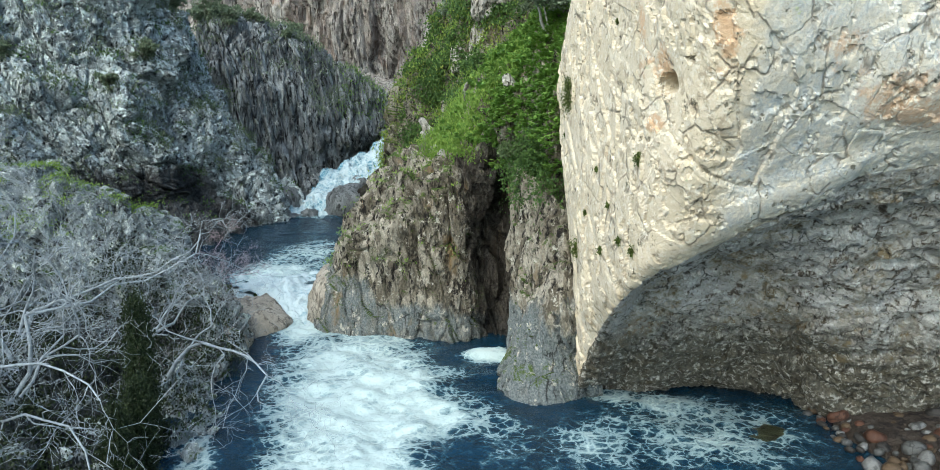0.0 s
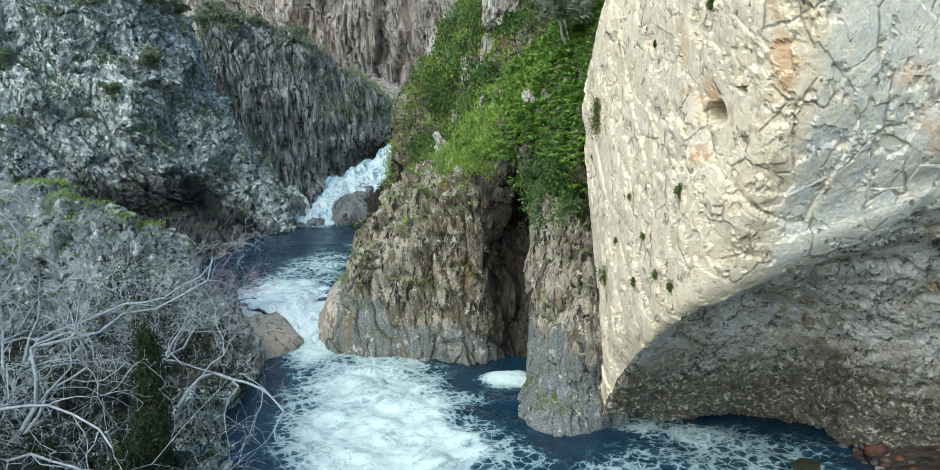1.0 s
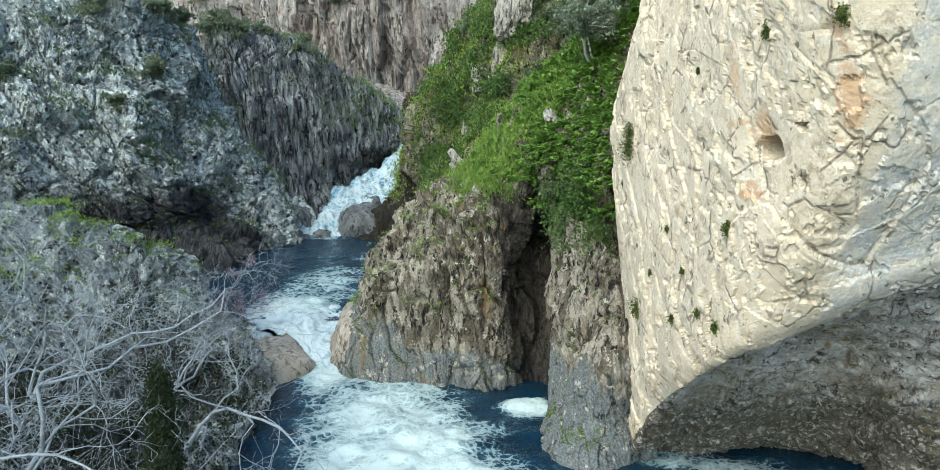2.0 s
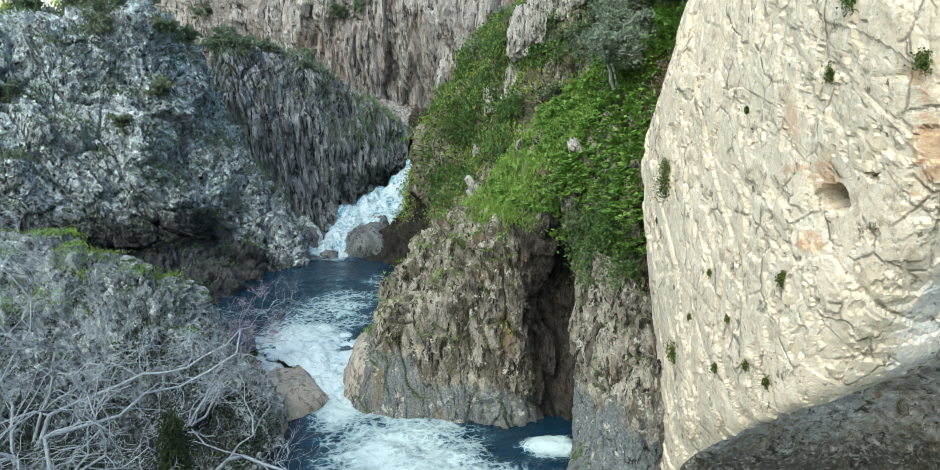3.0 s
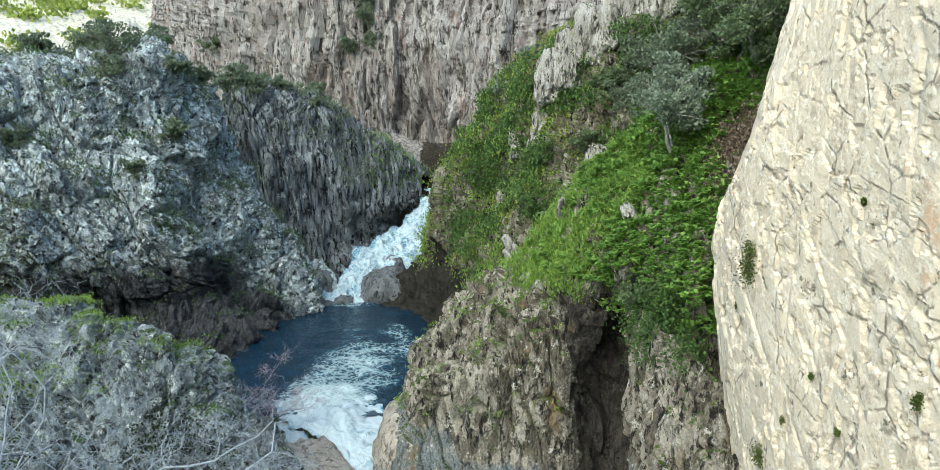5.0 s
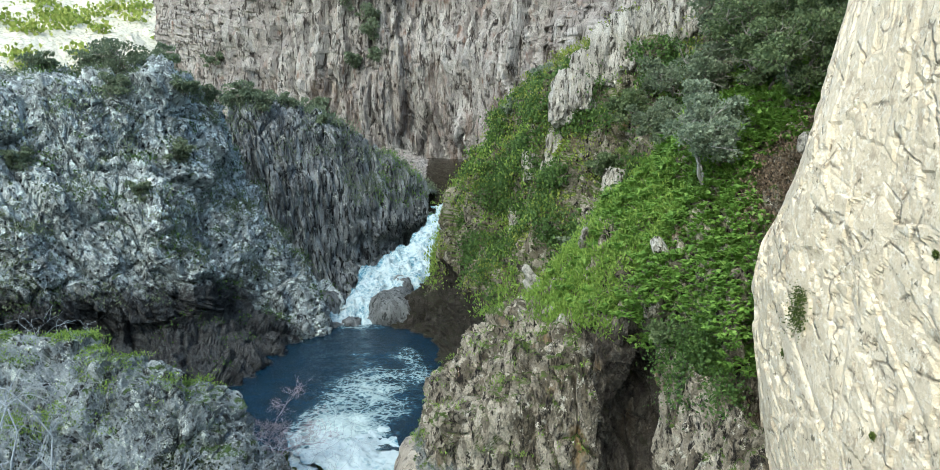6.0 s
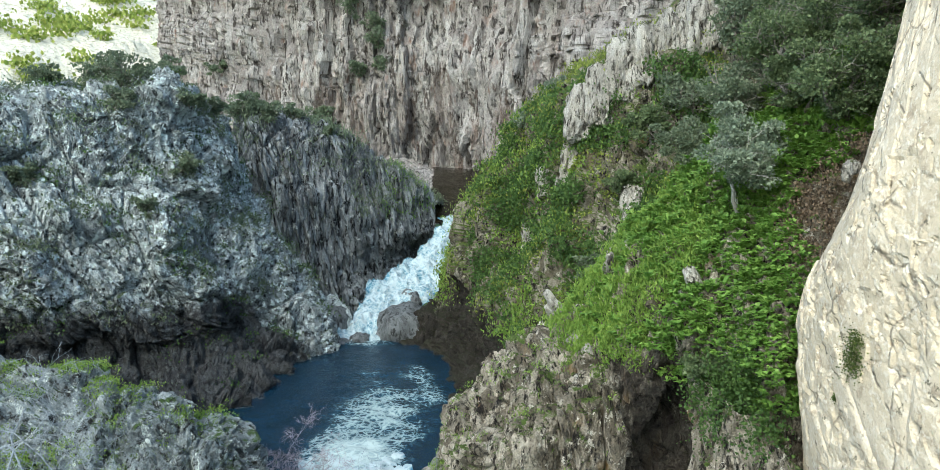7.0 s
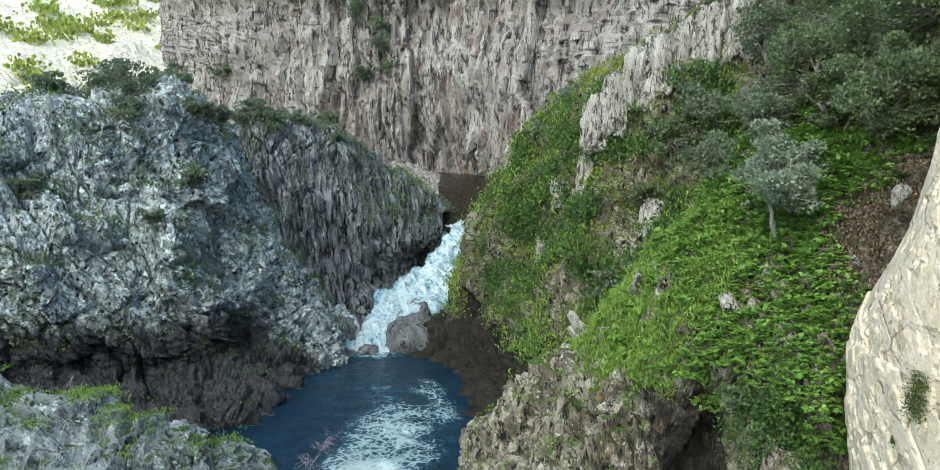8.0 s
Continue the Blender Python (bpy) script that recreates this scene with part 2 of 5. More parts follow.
soil = rock_material("soil", (0.16, 0.14, 0.07), (0.10, 0.09, 0.045), (0.05, 0.045, 0.03), moss=(0.10, 0.16, 0.03), moss_amount=0.9, bump=0.6)


def water_material(name, deep, foam_colour=(0.45, 0.54, 0.53)):
    """Dark clear water; the mesh's foam attribute says how much froth there is, the noise its lace and bubbles."""
    m, nt, bsdf = blank(name)
    p = coords(nt)
    warp = mix(nt, 0.35, p, node(nt, "TexNoise", ins={"Vector": p, "Scale": 0.5, "Detail": 3.0}).outputs["Color"], "ADD")
    froth = node(nt, "Attribute")
    froth.attribute_name = "foam"
    f = froth.outputs["Fac"]
    def web(scale, wide):
        bent = mix(nt, 1.1 / scale, warp, node(nt, "TexNoise", ins={"Vector": p, "Scale": 1.1 * scale, "Detail": 5.0, "Roughness": 0.6}).outputs["Color"], "ADD")
        return ramp(nt, node(nt, "TexVoronoi", feature="DISTANCE_TO_EDGE", ins={"Vector": bent, "Scale": scale}).outputs["Distance"], wide, 0.0)
    net = math_(nt, "MAXIMUM", web(0.8, 0.10), web(2.0, 0.13))
    fine = noise_tex(nt, warp, 2.6, 8, 0.75)
    broad = noise_tex(nt, warp, 0.55, 4, 0.6)
    total = math_(nt, "ADD", math_(nt, "MULTIPLY", f, 1.15), math_(nt, "MULTIPLY", math_(nt, "MULTIPLY", net, ramp(nt, f, 0.02, 0.3)), 0.42))
    total = math_(nt, "ADD", total, math_(nt, "ADD", math_(nt, "MULTIPLY", math_(nt, "SUBTRACT", fine, 0.5), 1.5), math_(nt, "MULTIPLY", math_(nt, "SUBTRACT", broad, 0.5), 1.3)))
    fac = ramp(nt, total, 0.54, 1.22)
    w = noise_tex(nt, p, 0.6, 5, 0.6)
    body = mix(nt, ramp(nt, w, 0.35, 0.7), deep, tuple(1.7 * v for v in deep))
    body = mix(nt, ramp(nt, total, 0.35, 0.85), body, tuple(0.35 * v + 0.65 * u for u, v in zip(deep, (0.20, 0.42, 0.50))))
    nt.links.new(mix(nt, fac, body, foam_colour), bsdf.inputs["Base Color"])
    nt.links.new(ramp(nt, node(nt, "Math", operation="SUBTRACT", ins={0: fac, 1: 0.0}).outputs[0], -0.15, 1.2), bsdf.inputs["Roughness"])
    bsdf.inputs["IOR"].default_value = 1.33
    b = node(nt, "Bump", ins={"Height": node(nt, "Math", operation="ADD", ins={0: noise_tex(nt, p, 2.4, 6, 0.65), 1: node(nt, "Math", operation="MULTIPLY", ins={0: fac, 1: 0.5}).outputs[0]}).outputs[0], "Strength": 0.5, "Distance": 0.22})
    nt.links.new(b.outputs[0], bsdf.inputs["Normal"])
    return m


pool_water = water_material("pool_water", (0.004, 0.018, 0.034))
white_water = water_material("white_water", (0.05, 0.13, 0.18), (0.44, 0.515, 0.53))
brown_water = water_material("brown_water", (0.010, 0.008, 0.004))
# ---- the gorge ----
GRANITE = dict(plates=True, big=0.10, block=(0.024, 0.028, 0.024, 0.026), size=(3.2, 1.3, 0.6, 0.3), stretch=(1, 1, 1.5), fine=0.014, seed=3, warp=0.12, gap=0.07, groove=0.5, span=9.0, lean=(0.3, -0.3))
CRAG = dict(facets=0.8, big=0.8, block=(0.30, 0.36, 0.40, 0.26), size=(3.4, 1.5, 0.7, 0.35), stretch=(1, 1, 1.4), fine=0.05, seed=11, gap=0.10, groove=0.4)
STRATA = dict(facets=0.7, big=0.5, block=0.36, size=(1.6, 0.7, 0.35), stretch=(0.8, 1.0, 3.0), fine=0.06, seed=21, lean=(0.25, 0.0), warp=0.2, gap=0.12, groove=0.4)
COLUMNS = dict(facets=0.5, big=0.8, block=0.46, size=(1.5, 0.75), stretch=(0.8, 0.8, 5.5), fine=0.06, seed=31, lean=(0.15, 0.1), warp=0.2, gap=0.2, groove=0.6)
FARCOL = dict(facets=0.6, big=2.2, block=(0.20, 0.26, 0.30, 0.28), size=(9.0, 4.0, 1.9, 0.95), stretch=(0.55, 0.55, 6.5), fine=0.08, seed=41, span=14.0, gap=0.2, groove=0.5)

HEADLAND = [
    [(16, 44, 36), (10, 36, 36), (8.3, 30, 36), (7, 23, 36), (6.8, 15.5, 36), (12, 15, 36), (17, 15, 36), (30, 14, 36)],
    [(13, 43, 24), (8.6, 35.5, 24), (6.3, 31, 24), (5.3, 25, 24), (6.0, 16.4, 24), (11, 16.6, 24), (16, 16.6, 24), (30, 16, 24)],
    [(10, 40, 17), (6.9, 34.5, 17), (4.1, 29.7, 17), (4.4, 25.5, 17), (5.6, 17.6, 17), (10, 17.8, 17), (15, 17.6, 17), (30, 17, 17)],
    [(8, 38, 12.8), (4.8, 34, 12.8), (3.5, 31.0, 12.8), (4.1, 25.5, 12.8), (5.8, 18.9, 12.8), (9.5, 18.7, 12.8), (14, 18.8, 12.8), (30, 19, 12.8)],
    [(7, 37.5, 6), (4.9, 34, 6), (4.1, 30.8, 6), (4.1, 26.6, 6.6), (5.4, 21.0, 9.2), (8.6, 19.8, 10.7), (13, 19.9, 11.4), (30, 20.5, 11.4)],
    [(7, 37, 1.5), (4.9, 34, 0.6), (4.6, 31.2, 0.8), (4.6, 27.6, 3.6), (5.3, 22.5, 7.0), (9.0, 20.7, 9.4), (13.2, 20.7, 10.5), (30, 22, 10.5)],
    [(7, 37, 0.8), (5, 34, 0.2), (4.9, 32, 0.2), (5.2, 28.8, 2.3), (6.5, 26.0, 5.5), (9.6, 25.0, 7.0), (14, 25, 6.3), (30, 26, 6)],
    [(7, 37, 0.2), (5.1, 34.5, -0.4), (5.1, 32.6, -0.4), (6.4, 30.6, 1.1), (8.6, 28.6, 3.2), (11.2, 27.2, 4.4), (14.8, 26.6, 3.1), (30, 27, 3)],
    [(7, 37.5, -1.5), (5.2, 35, -1.5), (5.4, 33, -1.5), (8, 33, -1.5), (11, 34, -1.5), (13.4, 32.2, -1.5), (16, 29, -1.5), (30, 28, -1.5)],
]
rows_t = np.concatenate([np.linspace(0, 1.6, 30), np.linspace(1.6, 5, 231)[1:], np.linspace(5, 8, 121)[1:]])
NR = len(rows_t)
cols_t = np.concatenate([np.linspace(0, 1.2, 20), np.linspace(1.2, 6.2, 401)[1:], np.linspace(6.2, 7, 21)[1:]])
headland_g, headland_n = loft(HEADLAND, NR, 440, rows_t, cols_t)
hp = headland_g.reshape(-1, 3)


def spots3(p, places):
    out = np.zeros(len(p))
    for x, y, z, r, rz, w in places:
        out += w * np.exp(-(((p[:, 0] - x) ** 2 + (p[:, 1] - y) ** 2) / r ** 2 + (p[:, 2] - z) ** 2 / rz ** 2))
    return out


relief = rock_relief(hp, GRANITE)
relief -= 0.30 * np.clip(fbm(hp / np.array([0.5, 0.5, 0.7]), 4, 333, 0.6) - 0.28, 0, 0.25)   # small hollows
relief -= spots3(hp, [(5.0, 20.8, 13.0, 0.6, 0.5, 0.12), (4.2, 26.8, 9.0, 0.16, 2.5, 0.5), (4.9, 24.6, 16.3, 0.10, 1.1, 0.9), (5.2, 21.0, 16.5, 0.2, 1.0, 0.5)])
LIP = int(np.searchsorted(rows_t, 5.0))   # the row where the pale face breaks off into the vault
rough_vault = rock_relief(hp, dict(facets=0.6, big=0.2, block=0.15, size=(1.7, 0.8, 0.4), stretch=(1.8, 1, 0.7), fine=0.05, seed=17, gap=0.15, groove=0.4, lean=(0.0, 0.5)))
below = np.repeat(np.clip((np.arange(NR) - LIP) / 12, 0, 1), 440)
relief += below * rough_vault
headland_g = headland_g + headland_n * relief.reshape(NR, 440, 1)
# the cave mouth runs inwards and upwards behind its sill
for cx, cy, cz, r, rz, deep in ((5.05, 20.55, 12.68, 0.46, 0.27, 2.6), (5.45, 19.5, 13.2, 0.13, 0.09, 0.7)):
    cx, cy, cz = hp[((hp - np.array([cx, cy, cz])) ** 2).sum(1).argmin()]
    d2 = (((hp[:, 0] - cx) ** 2 + (hp[:, 1] - cy) ** 2) / r ** 2 + (hp[:, 2] - cz + 0.12 * vnoise(hp / 0.2, 9)) ** 2 / rz ** 2).reshape(NR, 440)
    headland_g += np.exp(-d2 ** 3)[..., None] * deep * (np.array([0, 0, 0.12]) - headland_n * np.sign((headland_n * np.array([-5, -15, 9])).sum(2, keepdims=True)))
face_p = headland_g[:LIP + 1].reshape(-1, 3)
headland = sheet("cliff_east", headland_g[:LIP + 1], cream_rock, smooth=False)
# grey attribute: relative shade of the cliff's south side, put into the colour
for key, value in (("stain", spots3(face_p, [(5.0, 20.8, 13.1, 0.6, 0.6, 0.7), (5.1, 21.2, 11.6, 0.7, 0.25, 0.8), (5.9, 18.4, 13.7, 0.35, 0.9, 1.0), (5.0, 21.8, 14.2, 0.35, 1.1, 0.8),
                                             (8.6, 18.6, 13.6, 0.8, 0.6, 0.5), (10.4, 18.9, 12.3, 1.2, 0.8, 0.6), (12.0, 18.9, 11.6, 1.2, 0.5, 0.5), (5.6, 18.3, 15.2, 0.3, 0.5, 0.7), (4.9, 22.6, 15.5, 0.3, 0.9, 0.6)])),
                   ("grey", np.clip((face_p[:, 0] - 5.7) / 1.2, 0, 1) * np.clip((22.0 - face_p[:, 1]) / 1.5, 0, 1) * 0.55)):
    headland.data.attributes.new(key, "FLOAT", "POINT").data.foreach_set("value", value.astype(np.float32))
vault = tagged(sheet("cliff_vault", headland_g[LIP:], vault_rock, smooth=False), "dark hollow vault under the pale cliff", "cliff", kind="structure")
low_dark = 0.72 * np.clip((6.2 - headland_g[LIP:, :, 2]) / 4.0, 0, 1)   # vault rock darker towards the waterline
vault.data.attributes.new("dark_tint", "FLOAT", "POINT").data.foreach_set("value", low_dark.astype(np.float32).ravel())
tagged(headland, "pale cream cliff face overhanging a dark vault above the pool", "cliff", kind="structure")

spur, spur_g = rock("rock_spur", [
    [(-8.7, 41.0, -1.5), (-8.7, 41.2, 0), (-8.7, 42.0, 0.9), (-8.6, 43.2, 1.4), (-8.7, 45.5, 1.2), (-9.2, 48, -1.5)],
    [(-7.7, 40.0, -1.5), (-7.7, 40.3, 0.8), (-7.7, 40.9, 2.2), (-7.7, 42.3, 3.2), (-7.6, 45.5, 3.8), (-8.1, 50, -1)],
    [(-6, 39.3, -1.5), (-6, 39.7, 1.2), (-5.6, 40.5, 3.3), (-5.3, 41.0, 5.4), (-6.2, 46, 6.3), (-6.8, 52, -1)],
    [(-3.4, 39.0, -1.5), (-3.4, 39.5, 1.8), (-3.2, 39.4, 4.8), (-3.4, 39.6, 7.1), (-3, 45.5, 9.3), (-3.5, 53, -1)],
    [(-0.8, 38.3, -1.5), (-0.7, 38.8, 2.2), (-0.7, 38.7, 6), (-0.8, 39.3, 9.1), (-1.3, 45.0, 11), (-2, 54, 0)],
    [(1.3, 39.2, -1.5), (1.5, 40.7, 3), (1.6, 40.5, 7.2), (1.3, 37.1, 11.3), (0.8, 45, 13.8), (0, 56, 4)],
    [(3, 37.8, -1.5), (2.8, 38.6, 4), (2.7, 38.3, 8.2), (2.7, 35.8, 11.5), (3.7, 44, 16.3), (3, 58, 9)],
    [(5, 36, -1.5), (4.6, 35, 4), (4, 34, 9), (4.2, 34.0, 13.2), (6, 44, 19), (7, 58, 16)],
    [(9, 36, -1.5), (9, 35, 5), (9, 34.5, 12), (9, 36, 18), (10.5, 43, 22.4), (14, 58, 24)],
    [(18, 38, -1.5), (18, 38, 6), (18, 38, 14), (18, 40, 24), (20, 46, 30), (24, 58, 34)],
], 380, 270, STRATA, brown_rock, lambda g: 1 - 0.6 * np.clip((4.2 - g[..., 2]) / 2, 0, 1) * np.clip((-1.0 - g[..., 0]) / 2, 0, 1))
worn = np.clip((3.6 + 1.6 * vnoise(spur_g.reshape(-1, 3) / 2.2, 8).reshape(spur_g.shape[:2]) - 0.25 * (spur_g[..., 0] + 4) - spur_g[..., 2]) / 2.5, 0, 0.6).astype(np.float32)   # flood-polished foot
spur.data.attributes.new("grey", "FLOAT", "POINT").data.foreach_set("value", worn.ravel())
damp_shade = np.exp(-((spur_g[..., 0] - 1.6 + 0.12 * (spur_g[..., 2] - 5)) / 2.1) ** 4) * np.clip((11.4 - spur_g[..., 2]) / 2, 0, 1) * (spur_g[..., 1] < 43)   # the cleft's shade and its damp rock, both put into the colour
spur.data.attributes.new("dark_tint", "FLOAT", "POINT").data.foreach_set("value", (0.62 * damp_shade).astype(np.float32).ravel())
tagged(spur, "brown layered rock spur with a grassy top above the pool", "rock spur", kind="structure")

pillar, pillar_g = rock("rock_buttress", [
    [(2, 37.5, 9.6), (2.7, 34.6, 9.2), (3.9, 31.9, 8.0), (5.5, 31.4, 9)],
    [(2, 37, 5), (2.3, 34.2, 5), (3.4, 30.6, 5), (5.3, 29.8, 5)],
    [(1.9, 36.5, 2), (2.0, 34, 2), (3, 30.8, 2), (5.3, 31.2, 2)],
    [(1.6, 35.5, 0.2), (1.3, 32.4, 0.2), (2.7, 30.2, 0.2), (5.6, 31.2, 0.2)],
    [(1.2, 35, -1.5), (0.6, 31.5, -1.5), (2.4, 29.6, -1.5), (5.9, 32.4, -1.5)],
], 200, 170, dict(STRATA, size=(1.3, 0.6, 0.3)), brown_rock, lambda g: 0.8 - 0.45 * np.clip((4 - g[..., 2]) / 2.5, 0, 1))
polish = np.clip((4.4 + 1.2 * vnoise(pillar_g.reshape(-1, 3) / 1.5, 6).reshape(pillar_g.shape[:2]) - pillar_g[..., 2]) / 2.5, 0, 0.7)   # fluted, water-worn foot
pillar.data.attributes.new("grey", "FLOAT", "POINT").data.foreach_set("value", polish.astype(np.float32).ravel())
tagged(pillar, "grey-brown streaked rock buttress standing in the pool", "rock buttress", kind="structure")

bank, bank_g = rock("bank_east", [
    [(-7, 51, -2), (-4, 51.5, -2), (-1, 52, 0), (2, 52, 4), (5, 52, 8), (10, 52, 14), (24, 52, 26)],
    [(-7, 56, -1), (-4, 57, 3), (-1.5, 58, 8), (1, 58.5, 12), (4, 58, 17), (9, 57, 22), (24, 56, 32)],
    [(-8, 65, -1), (-6.0, 67, 2.5), (-3.9, 67.6, 8), (-1.2, 66.6, 13.5), (1.4, 63.5, 19), (4.8, 62, 24.5), (24, 61, 36)],
    [(-11, 73.2, -1), (-9.6, 75.2, 2.5), (-8.2, 75.8, 7), (-6.7, 75, 12.6), (-3.6, 75.6, 17), (1.5, 75.6, 23.5), (24, 74, 37)],
    [(-12.2, 79, -1), (-10.8, 80.2, 2.6), (-8.3, 80.6, 6.5), (-7.1, 81.6, 10), (-4.2, 84, 15), (3, 86, 20), (24, 86, 33)],
    [(-8.8, 90, 0), (-7.8, 92, 4.5), (-7.2, 93, 7), (-6.2, 94, 10), (-3, 95, 14.5), (4, 96, 18), (24, 98, 30)],
    [(-9, 104, 3), (-8, 106, 7), (-6.5, 107, 9), (-4, 108, 11.5), (0, 109, 15), (8, 110, 19), (24, 112, 30)],
    [(-4, 126, 8), (-2, 125, 12), (0, 124, 14), (2, 122, 16), (5, 121, 19), (12, 120, 24), (28, 122, 36)],
], 330, 240, dict(CRAG, stretch=(0.7, 0.7, 2.4), lean=(0.2, 0.0)), bank_rock)
foot_dark = np.clip((8.5 + 2.0 * vnoise(bank_g.reshape(-1, 3) / 2.5, 12).reshape(bank_g.shape[:2]) - bank_g[..., 2]) / 3.5, 0, 1) * (bank_g[..., 1] < 92)   # bank rock darker towards its foot
bank.data.attributes.new("dark_tint", "FLOAT", "POINT").data.foreach_set("value", (0.72 * foot_dark).astype(np.float32).ravel())
tagged(bank, "steep mossy rock bank rising from the upper pool", "rock bank", kind="structure")

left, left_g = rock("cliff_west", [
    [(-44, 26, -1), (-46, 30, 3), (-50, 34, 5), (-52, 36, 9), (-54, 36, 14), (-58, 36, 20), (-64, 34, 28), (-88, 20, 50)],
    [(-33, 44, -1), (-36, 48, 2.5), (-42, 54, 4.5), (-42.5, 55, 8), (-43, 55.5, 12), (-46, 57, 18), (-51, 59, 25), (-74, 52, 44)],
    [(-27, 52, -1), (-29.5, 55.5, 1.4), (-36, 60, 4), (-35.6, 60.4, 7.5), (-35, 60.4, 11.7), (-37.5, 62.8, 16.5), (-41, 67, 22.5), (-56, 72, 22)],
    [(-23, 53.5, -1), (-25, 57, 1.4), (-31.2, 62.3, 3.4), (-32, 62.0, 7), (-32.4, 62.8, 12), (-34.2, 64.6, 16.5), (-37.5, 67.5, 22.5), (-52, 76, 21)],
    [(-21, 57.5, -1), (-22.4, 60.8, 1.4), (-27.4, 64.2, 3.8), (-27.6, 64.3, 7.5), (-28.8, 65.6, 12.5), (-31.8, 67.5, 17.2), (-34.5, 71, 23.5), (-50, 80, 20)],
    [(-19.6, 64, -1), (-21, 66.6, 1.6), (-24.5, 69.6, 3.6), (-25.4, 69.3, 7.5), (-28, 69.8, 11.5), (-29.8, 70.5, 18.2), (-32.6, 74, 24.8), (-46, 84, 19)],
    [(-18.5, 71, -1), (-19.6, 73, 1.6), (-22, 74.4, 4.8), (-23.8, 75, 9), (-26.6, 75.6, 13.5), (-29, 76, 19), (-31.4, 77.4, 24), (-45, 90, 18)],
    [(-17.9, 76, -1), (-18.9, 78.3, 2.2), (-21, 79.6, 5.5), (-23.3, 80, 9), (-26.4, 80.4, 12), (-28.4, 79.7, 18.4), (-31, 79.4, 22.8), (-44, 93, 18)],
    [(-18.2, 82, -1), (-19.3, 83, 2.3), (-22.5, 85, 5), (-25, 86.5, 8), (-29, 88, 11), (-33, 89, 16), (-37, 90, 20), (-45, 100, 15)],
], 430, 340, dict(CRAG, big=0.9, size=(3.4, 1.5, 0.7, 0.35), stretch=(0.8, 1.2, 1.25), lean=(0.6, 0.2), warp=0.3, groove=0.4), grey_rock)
band = np.exp(-((left_g[..., 2] - 3.0) / 4.6) ** 4) * np.clip((75 - left_g[..., 1]) / 5, 0, 1)   # shade under the crag's overhang, painted dark over a darker rock bed
left.data.attributes.new("dark_tint", "FLOAT", "POINT").data.foreach_set("value", (0.72 * band).astype(np.float32).ravel())
tagged(left, "grey lichen-spotted crag sloping down to the pool", "cliff", kind="structure")

bluff, bluff_g = rock("columnar_bluff", [
    [(-30, 92, 8), (-25, 93, 0), (-19.0, 94.4, -1), (-15.4, 98.4, 0.5), (-12.8, 105.5, 3), (-9.8, 108, 5)],
    [(-30.5, 92, 9), (-26, 92.6, 4.5), (-20.2, 95.2, 3.4), (-17.0, 101.4, 4.6), (-13.6, 106, 6.0), (-10.4, 108, 7)],
    [(-31.5, 92, 14), (-28, 92, 11), (-22.6, 94, 7), (-18.8, 97.5, 8), (-14.4, 101.5, 9), (-10.8, 106, 9)],
    [(-32, 92.5, 19), (-28, 91.5, 16.5), (-22.8, 94.8, 15), (-18.2, 99.5, 14), (-13.7, 102.5, 12.5), (-10.6, 106, 11)],
    [(-32, 94, 22), (-27.4, 95.5, 21.8), (-22.6, 98.5, 21), (-18.4, 101, 18.8), (-14, 104, 15.9), (-10.5, 107, 12)],
    [(-34, 106, 24), (-28, 107, 21), (-22, 109, 19), (-18, 111, 17), (-14, 113, 14), (-10, 113, 10)],
], 270, 270, COLUMNS, column_rock)
tagged(bluff, "dark grey bluff of upright rock columns with a grassy crest", "cliff", kind="structure")

far, far_g = rock("cliff_north", [
    [(-68, 176, 20), (-58, 155, 20), (-38, 142, 16), (-24, 138, 14), (-12, 136.5, 13), (-4, 132, 13), (2, 124, 14), (28, 112, 18)],
    [(-70, 178, 36), (-59, 155.5, 34), (-38, 142.5, 30), (-24, 137, 28), (-13, 135, 27), (-4.5, 128, 28), (3, 121, 28), (32, 108, 30)],
    [(-72, 180, 48), (-62, 160, 46), (-38, 143, 42), (-24, 135, 40), (-13, 134, 40), (-4, 128, 40), (4, 120, 40), (36, 106, 42)],
    [(-74, 182, 62), (-64, 164, 62), (-38, 146, 60), (-24, 138, 60), (-13, 136, 60), (-4, 131, 60), (5, 124, 60), (42, 104, 64)],
    [(-90, 230, 80), (-70, 215, 80), (-40, 200, 80), (-24, 195, 80), (-10, 190, 80), (5, 185, 80), (20, 180, 80), (70, 150, 80)],
], 235, 265, FARCOL, far_rock)
streak = np.clip((33 + 6 * vnoise(far_g.reshape(-1, 3) * (0.22, 0.22, 0.02), 3).reshape(far_g.shape[:2]) - far_g[..., 2]) / 14, 0, 0.6) * np.clip(0.5 + 1.6 * vnoise(far_g.reshape(-1, 3) * (0.5, 0.5, 0.03), 4).reshape(far_g.shape[:2]), 0, 1)   # wet streaks low on the wall
far.data.attributes.new("dark_tint", "FLOAT", "POINT").data.foreach_set("value", (0.75 * streak).astype(np.float32).ravel())
tagged(far, "tall brown-grey rock wall streaked with dark water stains", "cliff", kind="structure")

